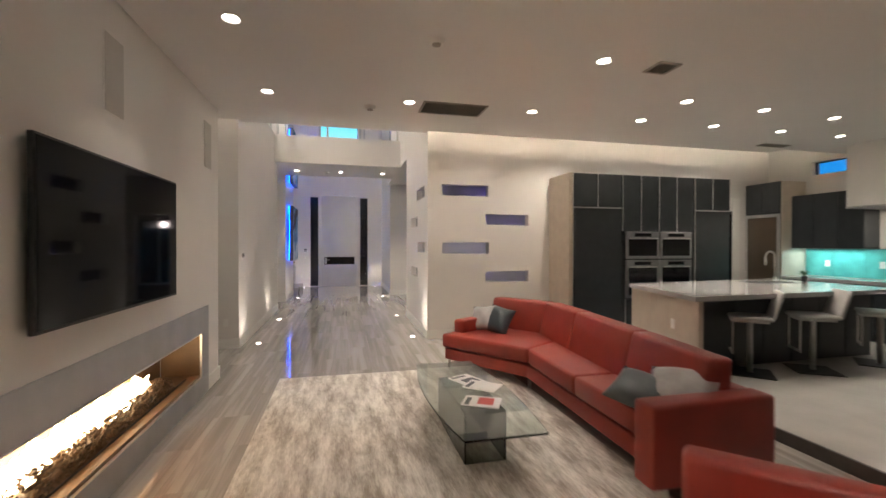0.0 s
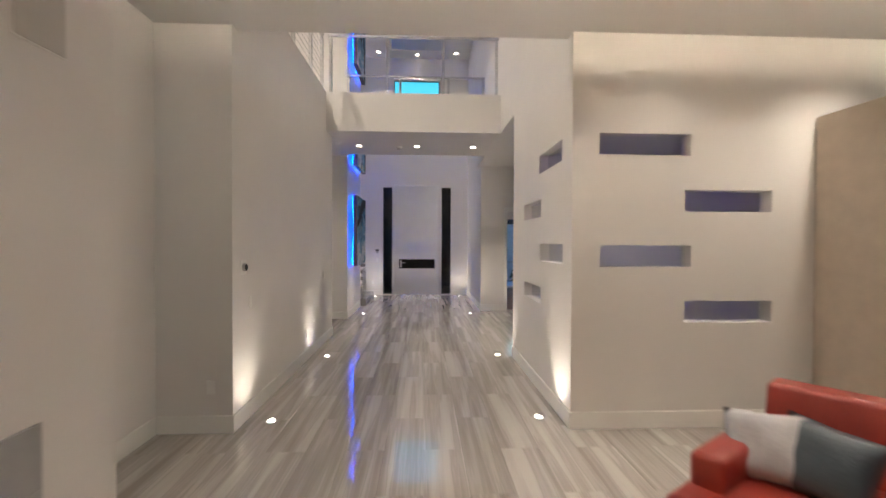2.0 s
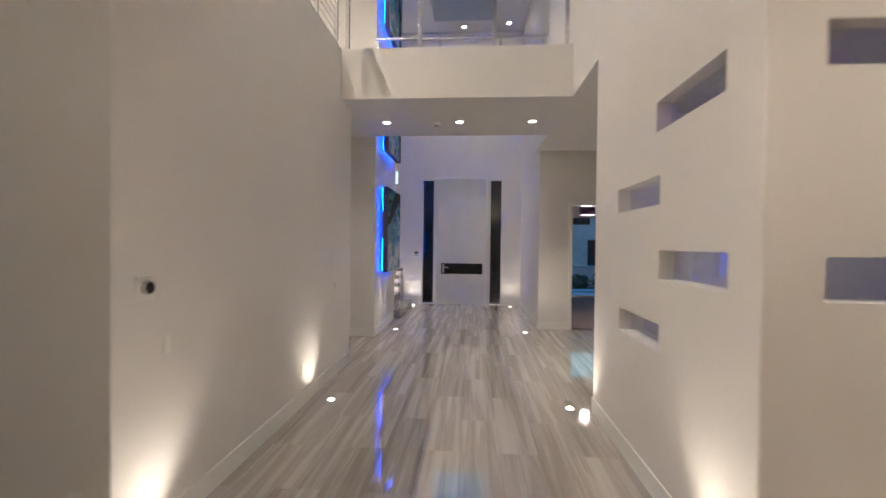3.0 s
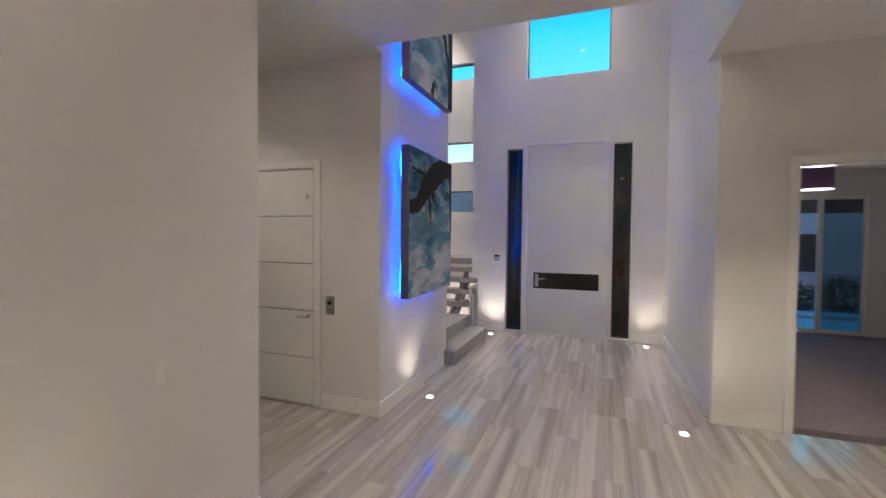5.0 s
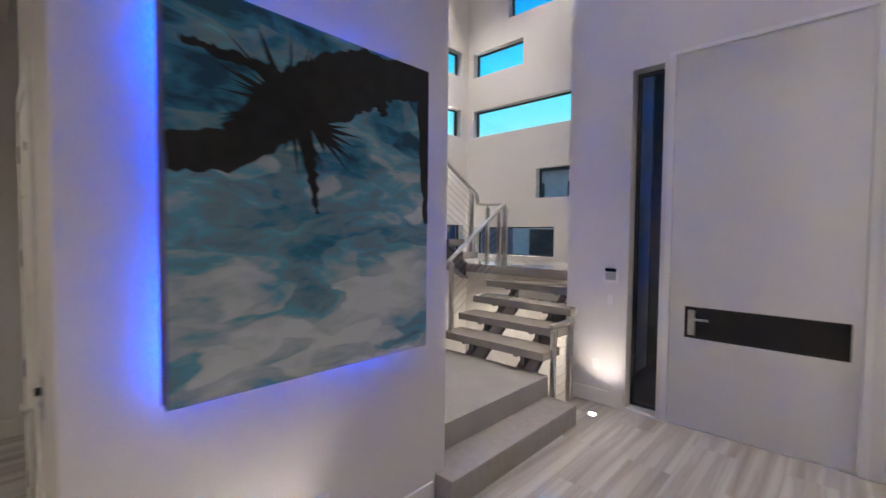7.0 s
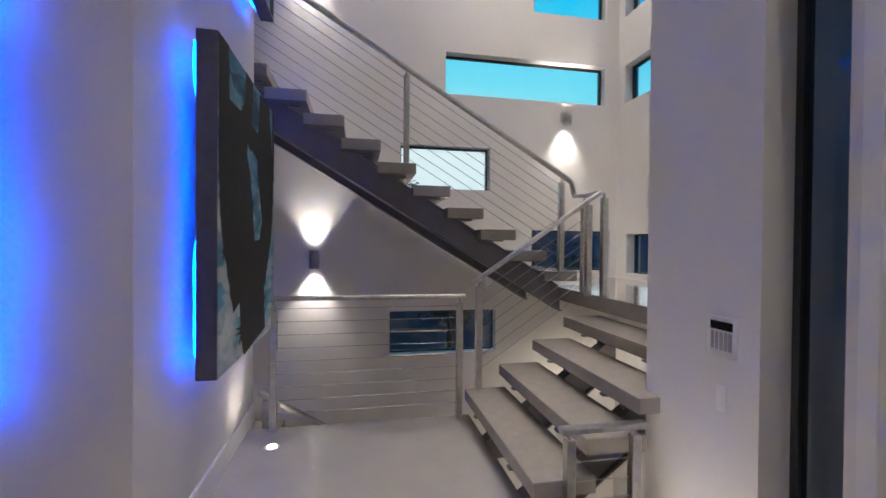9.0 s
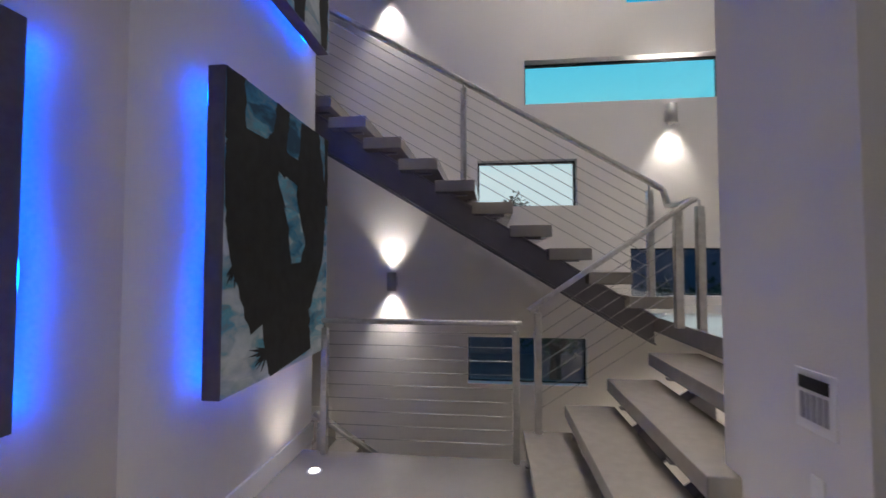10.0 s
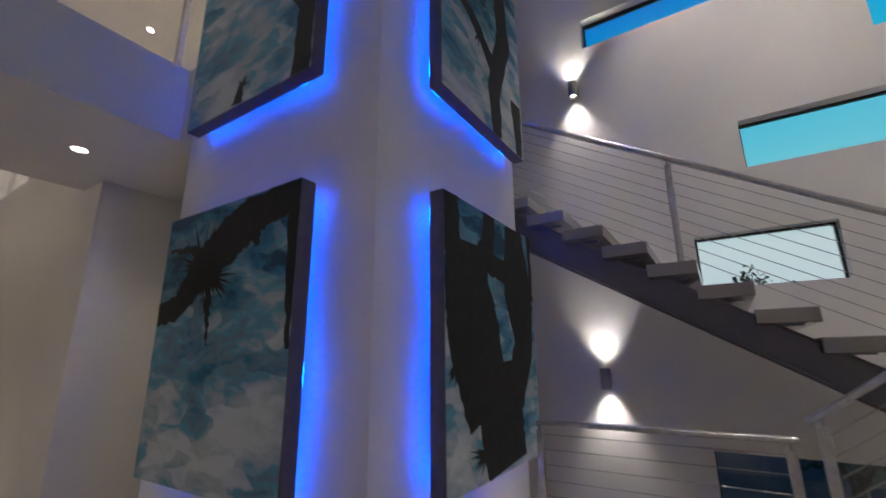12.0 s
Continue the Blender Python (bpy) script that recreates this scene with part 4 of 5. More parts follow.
# ---- closet door ----
def closet_door():
    ob = root("closet_door", -2.41, 11.16, 0, "white grooved panel door with steel lever, closed", "door")
    ob["kind"] = "structure"
    for x0, x1, z0, z1 in ((-0.50, -0.425, 0, 2.52), (0.425, 0.50, 0, 2.52), (-0.425, 0.425, 2.445, 2.52)):
        part("casing", box(x0, -0.022, z0, x1, 0.0, z1, 0.003), TRIM, ob)
    zs = [0.015, 0.50, 0.985, 1.47, 1.955, 2.43]
    for a, b in zip(zs, zs[1:]):
        part("door_panel", box(-0.415, -0.012, a + 0.005, 0.415, 0.0, b - 0.005, 0.003), DOORW, ob)
    part("groove_backing", box(-0.418, -0.004, 0.012, 0.418, 0.0, 2.434), GREY, ob)
    for z in (0.28, 0.95, 1.60, 2.20):
        part("hinge", rod((-0.418, -0.018, z - 0.05), (-0.418, -0.018, z + 0.05), 0.010, 10), STEEL, ob)
    hd = part("door_handle", rod((0.355, -0.012, 0.93), (0.355, -0.020, 0.93), 0.026, 16), STEEL, ob)
    part("neck", rod((0.355, -0.02, 0.93), (0.355, -0.055, 0.93), 0.010, 10), STEEL, hd), part("lever", bar((0.365, -0.055, 0.93), (0.245, -0.055, 0.925), 0.012, 0.022), STEEL, hd)
    part("coat_hook", box(0.335, -0.03, 2.13, 0.36, -0.012, 2.17, 0.003), STEEL, ob)


closet_door()
for x0, x1, z0, z1 in ((2.33, 2.403, 0, 2.50), (3.267, 3.34, 0, 2.50), (2.403, 3.267, 2.427, 2.50)):
    structure("trim", box(x0, YD - 0.02, z0, x1, YD - 0.0005, z1, 0.003), TRIM)
for x0, x1, z0, z1 in ((2.403, 2.412, 0.005, 2.424), (3.258, 3.267, 0.005, 2.424), (2.412, 3.258, 2.415, 2.424)):
    structure("door_jamb", box(x0, YD, z0, x1, YD + 0.155, z1), TRIM)


def plate(name, m, w, h, label, category, knob=None):
    ob = root(name, 0, 0, 0, label, category)
    ob.matrix_world = m
    part("plate", box(-w / 2, -0.007, -h / 2, w / 2, 0.0, h / 2, 0.002), TRIM if knob != "steel" else STEEL, ob)
    if knob == "round":
        part("dial", rod((0, -0.007, 0), (0, -0.03, 0), 0.036, 24), STEEL, ob), part("dial_glass", rod((0, -0.03, 0), (0, -0.032, 0), 0.03, 24), BLACK, ob)
    elif knob == "steel":
        part("key_cylinder", rod((0, -0.007, 0.02), (0, -0.028, 0.02), 0.018, 16), BLACKM, ob), part("button", rod((0, -0.007, -0.035), (0, -0.014, -0.035), 0.012, 14), STEEL, ob)
    elif knob == "outlet":
        for z in (-0.02, 0.02):
            part("socket_face", box(-0.014, -0.009, z - 0.014, 0.014, -0.007, z + 0.014, 0.002), TRIM, ob)
    elif knob == "keypad":
        part("display", box(-0.055, -0.010, 0.03, 0.055, -0.007, 0.065), BLACK, ob)
        for k in range(5):
            part("key", box(-0.052 + k * 0.022, -0.011, -0.055, -0.036 + k * 0.022, -0.007, 0.02, 0.001), GREY, ob)
    elif knob == "dark":
        part("screen", box(-w / 2 + 0.012, -0.012, -h / 2 + 0.012, w / 2 - 0.012, -0.007, h / 2 - 0.012), BLACK, ob)
    else:
        part("rocker", box(-0.014, -0.011, -0.03, 0.014, -0.007, 0.03, 0.002), TRIM, ob)
    return ob


FX, FMX, FMY, FPY = 90, -90, 0, 180   # facing +x, -x, -y, +y
plate("thermostat", pose(XH, 5.86, 1.40, 0, 0, FX), 0.13, 0.13, "round steel thermostat dial on the hall wall", "thermostat", "round")
plate("light_switch", pose(XH, 6.02, 1.07, 0, 0, FX), 0.05, 0.11, "white light switch on the hall wall", "switch")
plate("wall_outlet", pose(-1.40, 5.65, 0.39, 0, 0, FMY), 0.07, 0.115, "white wall outlet above the baseboard", "outlet", "outlet")
plate("wall_outlet", pose(-1.24, 12.17, 0.36, 0, 0, FX), 0.07, 0.115, "white wall outlet beneath the painting", "outlet", "outlet")
plate("wall_outlet", pose(XH, 7.95, 0.36, 0, 0, FX), 0.07, 0.115, "white wall outlet near the hall floor", "outlet", "outlet")
plate("light_switch", pose(XH, 8.95, 1.10, 0, 0, FX), 0.05, 0.11, "white light switch near the wall end", "switch")
plate("elevator_call_plate", pose(-1.80, 11.16, 1.06, 0, 0, FMY), 0.10, 0.19, "steel key switch plate beside the closet door", "switch plate", "steel")
plate("alarm_keypad", pose(-1.06, YF, 1.36, 0, 0, FMY), 0.15, 0.17, "white alarm keypad with dark display", "keypad", "keypad")
plate("light_switch", pose(-1.06, YF, 1.10, 0, 0, FMY), 0.05, 0.11, "white light switch under the keypad", "switch")
plate("wall_outlet", pose(-1.20, YF, 0.40, 0, 0, FMY), 0.07, 0.115, "white wall outlet by the front door", "outlet", "outlet")
plate("thermostat", pose(3.72, YD, 1.62, 0, 0, FMY), 0.12, 0.085, "small dark-faced thermostat beside the doorway", "thermostat", "dark")

# ---- front door ----
def front_door():
    ob = root("front_door", 0.15, YF, 0, "very tall white entrance door with a black inset band", "door")
    ob["kind"] = "structure"
    W = 0.65
    for x0, x1, z0, z1 in ((-0.71, -W - 0.003, 0, 3.46), (W + 0.003, 0.71, 0, 3.46), (-W - 0.003, W + 0.003, 3.423, 3.46)):
        part("jamb", box(x0, -0.012, z0, x1, 0.24, z1, 0.003), TRIM, ob)
    x0, x1, z0, z1 = -0.53, 0.59, 0.83, 1.12
    for a in ((-W, 0.012, W, z0), (-W, z1, W, 3.42), (-W, z0, x0, z1), (x1, z0, W, z1)):
        part("door_leaf", box(a[0], 0.02, a[1], a[2], 0.075, a[3]), DOORW, ob)
    part("band", box(x0, 0.034, z0, x1, 0.07, z1), BLACK, ob, "glossy black inset band")
    h = part("door_handle", box(x0 + 0.03, 0.010, z0 + 0.03, x0 + 0.085, 0.034, z1 - 0.03, 0.003), STEEL, ob, "steel handle plate")
    part("lever", bar((x0 + 0.06, -0.01, z0 + 0.18), (x0 + 0.20, -0.01, z0 + 0.18), 0.014, 0.02), STEEL, h), part("neck", rod((x0 + 0.06, 0.01, z0 + 0.18), (x0 + 0.06, -0.012, z0 + 0.18), 0.010, 10), STEEL, h)
    part("threshold", box(-W, 0.0, 0.0, W, 0.20, 0.011), ALU, ob)


front_door()
# ---- paintings ----
def sky_paint(name, seed):
    """Brushed clouds: broad slanting dabs, bluer above and paler below."""
    m = bpy.data.materials.new(name)
    m.use_nodes = True
    t = m.node_tree
    b = t.nodes["Principled BSDF"]
    co = node(t, "TexCoord")
    mp = node(t, "Mapping", Scale=(1.0, 1.0, 2.3), Location=(seed, seed * 0.7, seed * 1.3), Rotation=(0.0, -0.28, 0.0))
    t.links.new(co.outputs["Object"], mp.inputs[0])
    bend = node(t, "TexNoise", Scale=2.2, Detail=3.0)
    t.links.new(mp.outputs[0], bend.inputs["Vector"])
    push = node(t, "VectorMath", "SCALE", Scale=0.45)
    t.links.new(bend.outputs["Color"], push.inputs[0])
    add = node(t, "VectorMath", "ADD")
    t.links.new(mp.outputs[0], add.inputs[0]), t.links.new(push.outputs[0], add.inputs[1])
    cloud = node(t, "TexNoise", Scale=1.9, Detail=5.0, Roughness=0.55)
    dab = node(t, "TexVoronoi", Scale=4.6)
    dab.feature = "SMOOTH_F1"
    dab.inputs["Smoothness"].default_value = 0.22
    hair = node(t, "TexNoise", Scale=9.0, Detail=6.0, Roughness=0.7)
    for n in (cloud, dab, hair):
        t.links.new(add.outputs[0], n.inputs["Vector"])
    sep = node(t, "SeparateColor")
    t.links.new(dab.outputs["Color"], sep.inputs[0])
    xyz = node(t, "SeparateXYZ")
    t.links.new(co.outputs["Object"], xyz.inputs[0])
    low = node(t, "MapRange", From_Min=0.0, From_Max=1.56, To_Min=0.02, To_Max=-0.17)
    t.links.new(xyz.outputs["Z"], low.inputs["Value"])
    last = low.outputs[0]
    for source, share in ((cloud.outputs["Fac"], 0.78), (sep.outputs[0], 0.20), (hair.outputs["Fac"], 0.16)):
        n = node(t, "Math", "MULTIPLY_ADD", i1=share)
        t.links.new(source, n.inputs[0]), t.links.new(last, n.inputs[2])
        last = n.outputs[0]
    ramp = ramp_node(t, [(0.30, (0.018, 0.07, 0.13)), (0.38, (0.04, 0.21, 0.36)), (0.44, (0.17, 0.26, 0.34)), (0.48, (0.10, 0.34, 0.50)), (0.54, (0.34, 0.42, 0.49)), (0.68, (0.58, 0.63, 0.67))])
    t.links.new(last, ramp.inputs[0]), t.links.new(ramp.outputs[0], b.inputs["Base Color"])
    bp = node(t, "Bump", Strength=0.35, Distance=0.004)
    t.links.new(hair.outputs["Fac"], bp.inputs["Height"]), t.links.new(bp.outputs[0], b.inputs["Normal"])
    b.inputs["Roughness"].default_value, b.inputs["Specular IOR Level"].default_value = 0.6, 0.25
    return m


INKT = mat("black_paint_strokes", (0.012, 0.012, 0.014), 0.75, vary=0.4, scale=12)


def stroke(bm, pts, ws, W, H, z, rough=0.02, rnd=None):
    """A ragged dark brush limb through plan points in 0..1 of the canvas; flat, just proud of it."""
    P = [Vector((u * W - W / 2, v * H)) for u, v in pts]
    L, R = [], []
    steps = 8
    Q, WD = [], []
    for i in range(len(P) - 1):
        for k in range(steps):
            f = k / steps
            Q.append(P[i].lerp(P[i + 1], f)), WD.append(ws[i] * (1 - f) + ws[i + 1] * f)
    Q.append(P[-1]), WD.append(ws[-1])
    for i, q in enumerate(Q):
        d = (Q[min(i + 1, len(Q) - 1)] - Q[max(i - 1, 0)]).normalized()
        n = Vector((-d.y, d.x))
        a, b = WD[i] / 2 + rnd.uniform(-rough, rough), WD[i] / 2 + rnd.uniform(-rough, rough)
        for lst, s in ((L, q + n * max(a, 0.002)), (R, q - n * max(b, 0.002))):
            lst.append(bm.verts.new((min(max(s.x, -W / 2 + 0.001), W / 2 - 0.001), -z, min(max(s.y, 0.001), H - 0.001))))
    for i in range(len(Q) - 1):
        bm.faces.new((R[i], R[i + 1], L[i + 1], L[i]))


def spikes(bm, c, n, r0, r1, a0, a1, W, H, z, rnd):
    cx, cz = c[0] * W - W / 2, c[1] * H
    for k in range(n):
        a = radians(rnd.uniform(a0, a1))
        r = rnd.uniform(r0, r1)
        w = 0.016
        d, nn = Vector((math.cos(a), math.sin(a))), Vector((-math.sin(a), math.cos(a)))
        pts = [Vector((cx, cz)) + nn * w, Vector((cx, cz)) - nn * w, Vector((cx, cz)) + d * r]
        vs = [bm.verts.new((min(max(p.x, -W / 2 + 0.001), W / 2 - 0.001), -z - 0.0001 * k, min(max(p.y, 0.001), H - 0.001))) for p in pts]
        bm.faces.new(vs)


def painting(m, W, H, seed, strokes, bursts, label):
    """A deep canvas held off the wall, lit blue from behind. Local: x right, -y out of the wall, z up from its lower edge."""
    ob = root("painting", 0, 0, 0, label, "painting", "backlit paintings")
    ob.matrix_world = m
    G, D = 0.08, 0.17
    part("canvas", box(-W / 2, -D, 0, W / 2, -G, H, 0.006, 2), CANVAS, ob, "dark wrapped canvas sides")
    part("painted_face", box(-W / 2 + 0.004, -D - 0.003, 0.004, W / 2 - 0.004, -D - 0.0005, H - 0.004), sky_paint("stormy_sky_paint", seed), ob, "blue and white brushed sky")
    rnd = random.Random(int(seed * 10))
    bm = bmesh.new()
    for k, (pts, ws) in enumerate(strokes):
        stroke(bm, pts, ws, W, H, D + 0.0040 + 0.0005 * k, 0.012, rnd)
    for k, (c, n, r0, r1, a0, a1) in enumerate(bursts):
        spikes(bm, c, n, r0, r1, a0, a1, W, H, D + 0.0075 + 0.006 * k, rnd)
    me = part("tree_silhouette", bm, INKT, ob, "black painted tree limbs")
    part("hanger", box(-0.20, -G, H * 0.4, 0.20, 0.0, H * 0.6), BLACKM, ob)
    # a loosely laid strip that wanders along the back edge
    def strip(p, q, inward):
        n = 40
        bm = bmesh.new()
        ph = rnd.uniform(0, 6)
        rings = []
        side = Vector(inward) * 0.006
        for k in range(n + 1):
            f = k / n
            off = 0.072 + 0.040 * math.sin(f * 8.0 + ph) + 0.010 * math.sin(f * 23 + ph)
            c = Vector(p).lerp(Vector(q), f) + Vector(inward) * off
            rings.append([bm.verts.new((c + side * sx) + Vector((0, y, 0))) for sx, y in ((-1, -0.070), (1, -0.070), (1, -0.062), (-1, -0.062))])
        for r0, r1 in zip(rings, rings[1:]):
            for j in range(4):
                bm.faces.new((r0[j], r0[(j + 1) % 4], r1[(j + 1) % 4], r1[j]))
        bm.faces.new(rings[0]), bm.faces.new(rings[-1][::-1])
        part("led_strip", bm, BLUELED, ob, "glowing blue light strip")
    x, e = W / 2, 0.04
    strip((-x, 0, e), (-x, 0, H - e), (1, 0, 0)), strip((x, 0, e), (x, 0, H - e), (-1, 0, 0))
    strip((-x + e, 0, 0), (x - e, 0, 0), (0, 0, 1)), strip((-x + e, 0, H), (x - e, 0, H), (0, 0, -1))


PW, PH = 1.30, 1.56
painting(pose(-1.24, 12.09, 1.12, 0, 0, 90), PW, PH, 3.1,
         [([(0, 0.60), (0.18, 0.62), (0.36, 0.77), (0.52, 0.84), (0.66, 0.90), (0.80, 0.93), (1.0, 0.95)], [0.15, 0.16, 0.26, 0.30, 0.28, 0.20, 0.20]),
          ([(0.97, 1.0), (0.975, 0.7), (0.99, 0.45)], [0.11, 0.08, 0.03]), ([(0.42, 0.70), (0.44, 0.58), (0.46, 0.47)], [0.07, 0.05, 0.02]),
          ([(0.30, 0.84), (0.14, 0.85), (0.04, 0.86)], [0.06, 0.04, 0.02]), ([(0.72, 0.86), (0.76, 0.80)], [0.10, 0.04])],
         [((0.36, 0.76), 46, 0.16, 0.36, 40, 330), ((0.44, 0.72), 16, 0.12, 0.28, -80, 10)], "backlit painting of a spiky tree limb against a stormy sky")
painting(pose(-1.24, 12.09, 3.34, 0, 0, 90), PW, PH, 7.7,
         [([(0.93, 0.0), (0.94, 0.4), (0.88, 1.0)], [0.16, 0.14, 0.20]), ([(0.46, 0.0), (0.50, 0.10)], [0.12, 0.05]), ([(0.92, 0.3), (0.7, 0.6), (0.4, 0.85)], [0.08, 0.12, 0.10])],
         [((0.5, 0.08), 10, 0.04, 0.10, 0, 180)], "upper backlit painting of a dark trunk on blue sky")
painting(pose(-2.215, 13.09, 1.12, 0, 0, 180), 1.25, PH, 5.3,
         [([(0.57, 0.0), (0.52, 0.2), (0.50, 0.40)], [0.52, 0.60, 0.70]), ([(0.38, 0.22), (0.27, 0.48), (0.20, 0.68), (0.20, 0.84)], [0.50, 0.62, 0.52, 0.46]),
          ([(0.06, 0.78), (0.04, 1.0)], [0.20, 0.20]), ([(0.36, 0.76), (0.42, 0.88), (0.44, 1.0)], [0.30, 0.17, 0.15]), ([(0.28, 0.80), (0.55, 0.78), (0.80, 0.72)], [0.14, 0.16, 0.22]),
          ([(0.66, 0.26), (0.83, 0.48), (0.78, 0.70), (0.74, 1.0)], [0.30, 0.30, 0.50, 0.28]), ([(0.97, 1.0), (0.97, 0.68)], [0.07, 0.06])],
         [((0.42, 0.66), 14, 0.05, 0.13, 220, 320), ((0.88, 0.62), 14, 0.06, 0.14, 200, 330), ((0.06, 0.40), 12, 0.08, 0.16, 200, 280), ((0.3, 0.1), 10, 0.1, 0.2, 150, 240)],
         "backlit painting of a broad forked black trunk")
painting(pose(-2.215, 13.09, 3.34, 0, 0, 180), 1.25, PH, 9.9,
         [([(0.60, 0.0), (0.58, 0.25), (0.75, 0.6), (0.7, 1.0)], [0.16, 0.20, 0.24, 0.2]), ([(0.15, 0.55), (0.35, 0.5), (0.6, 0.35)], [0.08, 0.12, 0.16]), ([(0.92, 0.0), (0.9, 0.3)], [0.12, 0.2])],
         [((0.4, 0.45), 14, 0.05, 0.14, 180, 360)], "upper backlit painting of dark limbs on blue sky")

painting(pose(-1.24, 12.09, 5.56, 0, 0, 90), PW, PH, 12.4, [([(0.85, 0.0), (0.8, 0.5), (0.6, 1.0)], [0.2, 0.18, 0.1])], [((0.4, 0.5), 20, 0.1, 0.3, 0, 360)], "topmost backlit painting of dark limbs on sky")
painting(pose(-2.215, 13.09, 5.56, 0, 0, 180), 1.25, PH, 14.2, [([(0.7, 0.0), (0.6, 0.5), (0.4, 1.0)], [0.2, 0.18, 0.1])], [((0.5, 0.6), 20, 0.1, 0.3, 0, 360)], "topmost backlit painting of a thin dark trunk")

# ---- stair ----
LAND = 1.33
structure("stair_platform", prism([(-2.83, 13.09), (-2.83, 14.75), (-1.40, 14.75), (-1.40, 13.09)], -3.0, 0.38, None, 0.004), PLAINF, "polished stone platform two steps above the hall")
structure("step", box(-1.398, 13.0, -0.35, -1.085, 14.72, 0.19, 0.004), TREAD, "polished stone step up to the platform")
structure("stair_ledge", box(-1.42, 14.73, -0.35, -1.121, YF, -0.004), TREAD)
structure("floor_lower", box(-4.45, 12.76, -3.1, -1.5, 17.1, -3.0), PLAINF)
structure("pit_wall", box(-2.83, 12.0, -3.0, -2.835 + 0.06, 13.085, -0.36), PAINT)
structure("pit_back", box(-4.45, 12.2, -3.0, -2.84, 12.30, -0.36), PAINT)
structure("pit_side", box(-1.5, 14.76, -3.0, -1.42, 15.6, -0.352), PAINT)
structure("stair_landing", box(-4.449, 15.78, LAND - 0.12, -1.502, 17.098, LAND, 0.003), TREAD, "stone half landing of the stair")


def tread(x0, x1, y0, y1, top, th=0.085, feet=()):
    ob = root("stair_tread", (x0 + x1) / 2, y0, top, "thick grey stone stair tread on steel brackets", "stair tread", "open stair treads")
    part("slab", box(-(x1 - x0) / 2, 0, -th, (x1 - x0) / 2, y1 - y0, 0, 0.006, 2), TREAD, ob)
    for x, y, z0 in feet:
        xx, yy = x - (x0 + x1) / 2, y - y0
        if z0 - top < -th - 0.004:
            part("bracket", box(xx - 0.022, yy, z0 - top, xx + 0.022, yy + 0.012, -th), DARKST, ob, "dark steel bracket")
            part("bracket", box(xx - 0.022, yy - 0.13, -th - 0.012, xx + 0.022, yy + 0.13, -th + 0.0005), DARKST, ob, "dark steel bracket")


def stringer(x, prof, flanges, label):
    """A steel beam: an upright web with the side profile prof (y, z) and flat flanges (y0, z0, y1, z1, width)."""
    ob = root("stair_stringer", x, prof[0][0], prof[0][1], label, "stringer", "stair stringers")
    T = Matrix.Translation((0, -prof[0][0], -prof[0][1]))
    bm = bmesh.new()
    vs = [[bm.verts.new((sx, y, z)) for y, z in prof] for sx in (-0.03, 0.03)]
    n = len(prof)
    bm.faces.new(vs[0]), bm.faces.new(vs[1][::-1])
    for i in range(n):
        bm.faces.new((vs[0][i], vs[0][(i + 1) % n], vs[1][(i + 1) % n], vs[1][i]))
    part("web", turned(bm, T), DARKST, ob)
    for y0, z0, y1, z1, w in flanges:
        part("flange", turned(bar((0, y0, z0), (0, y1, z1), w, 0.016), T), DARKST, ob)


F1 = [(14.70, 0.605), (14.98, 0.79), (15.26, 0.975), (15.53, 1.155)]
for x in (-2.45, -1.75):
    stringer(x, [(14.76, 0.22), (14.95, 0.22), (15.776, 0.84), (15.776, 1.06), (14.76, 0.34)], [(14.95, 0.215, 15.776, 0.832, 0.12), (14.76, 0.345, 15.776, 1.065, 0.10)], "dark steel stringer under the lower stone treads")
for y, z in F1:
    zz = 0.345 + max(0, (y + 0.12 - 14.76)) * 0.709
    tread(-2.78, -1.43, y, y + 0.33, z, 0.085, [(-2.45, y + 0.12, zz), (-1.75, y + 0.12, zz)])
N2 = 14
F2 = [(15.88 - 0.304 * k, 1.50 + 0.187 * k) for k in range(N2)]
SL = (3.90 - 1.33) / (15.77 - 11.6)
for x in (-3.36, -4.2):
    stringer(x, [(15.77, 1.12), (15.77, 1.33), (11.6, 3.90), (11.6, 3.62)], [(15.77, 1.115, 11.6, 3.615, 0.15), (15.77, 1.335, 11.6, 3.905, 0.12)], "dark steel beam stringer of the upper flight")
for y, z in F2:
    yy = y - 0.20
    tread(-4.40, -3.20, y - 0.33, y, z, 0.095, [(x, yy, 1.335 + (15.77 - yy) * SL) for x in (-3.36, -4.2)])
# flight down
for k in range(10):
    tread(-4.40, -2.90, 12.78 + 0.28 * k, 13.10 + 0.28 * k, -0.18 * (k + 1))

# ---- railings ----
def railing(name, top, posts, cables, label, gap=0.095, first=0.12):
    """top: the handrail's corner points; posts: (x, y, z0, z1); cables: pairs of lowest end points with their count."""
    ob = root(name, *posts[0][:3], label, "railing", "steel cable railings")
    T = Matrix.Translation(-Vector(posts[0][:3]))
    for a, b in zip(top, top[1:]):
        part("handrail", turned(bar(a, b, 0.055, 0.032, None, 0.006), T), STEEL, ob)
    for x, y, z0, z1 in posts:
        part("post", turned(box(x - 0.024, y - 0.024, z0, x + 0.024, y + 0.024, z1 - 0.045, 0.003), T), STEEL, ob)
        part("post_pin", turned(rod((x, y, z1 - 0.05), (x, y, z1 - 0.006), 0.009, 8), T), STEEL, ob)
    for a, b, n in cables:
        for k in range(n):
            d = Vector((0, 0, first + gap * k))
            part("cable", turned(rod(Vector(a) + d, Vector(b) + d, 0.003, 6), T), WIRE, ob)
    return ob


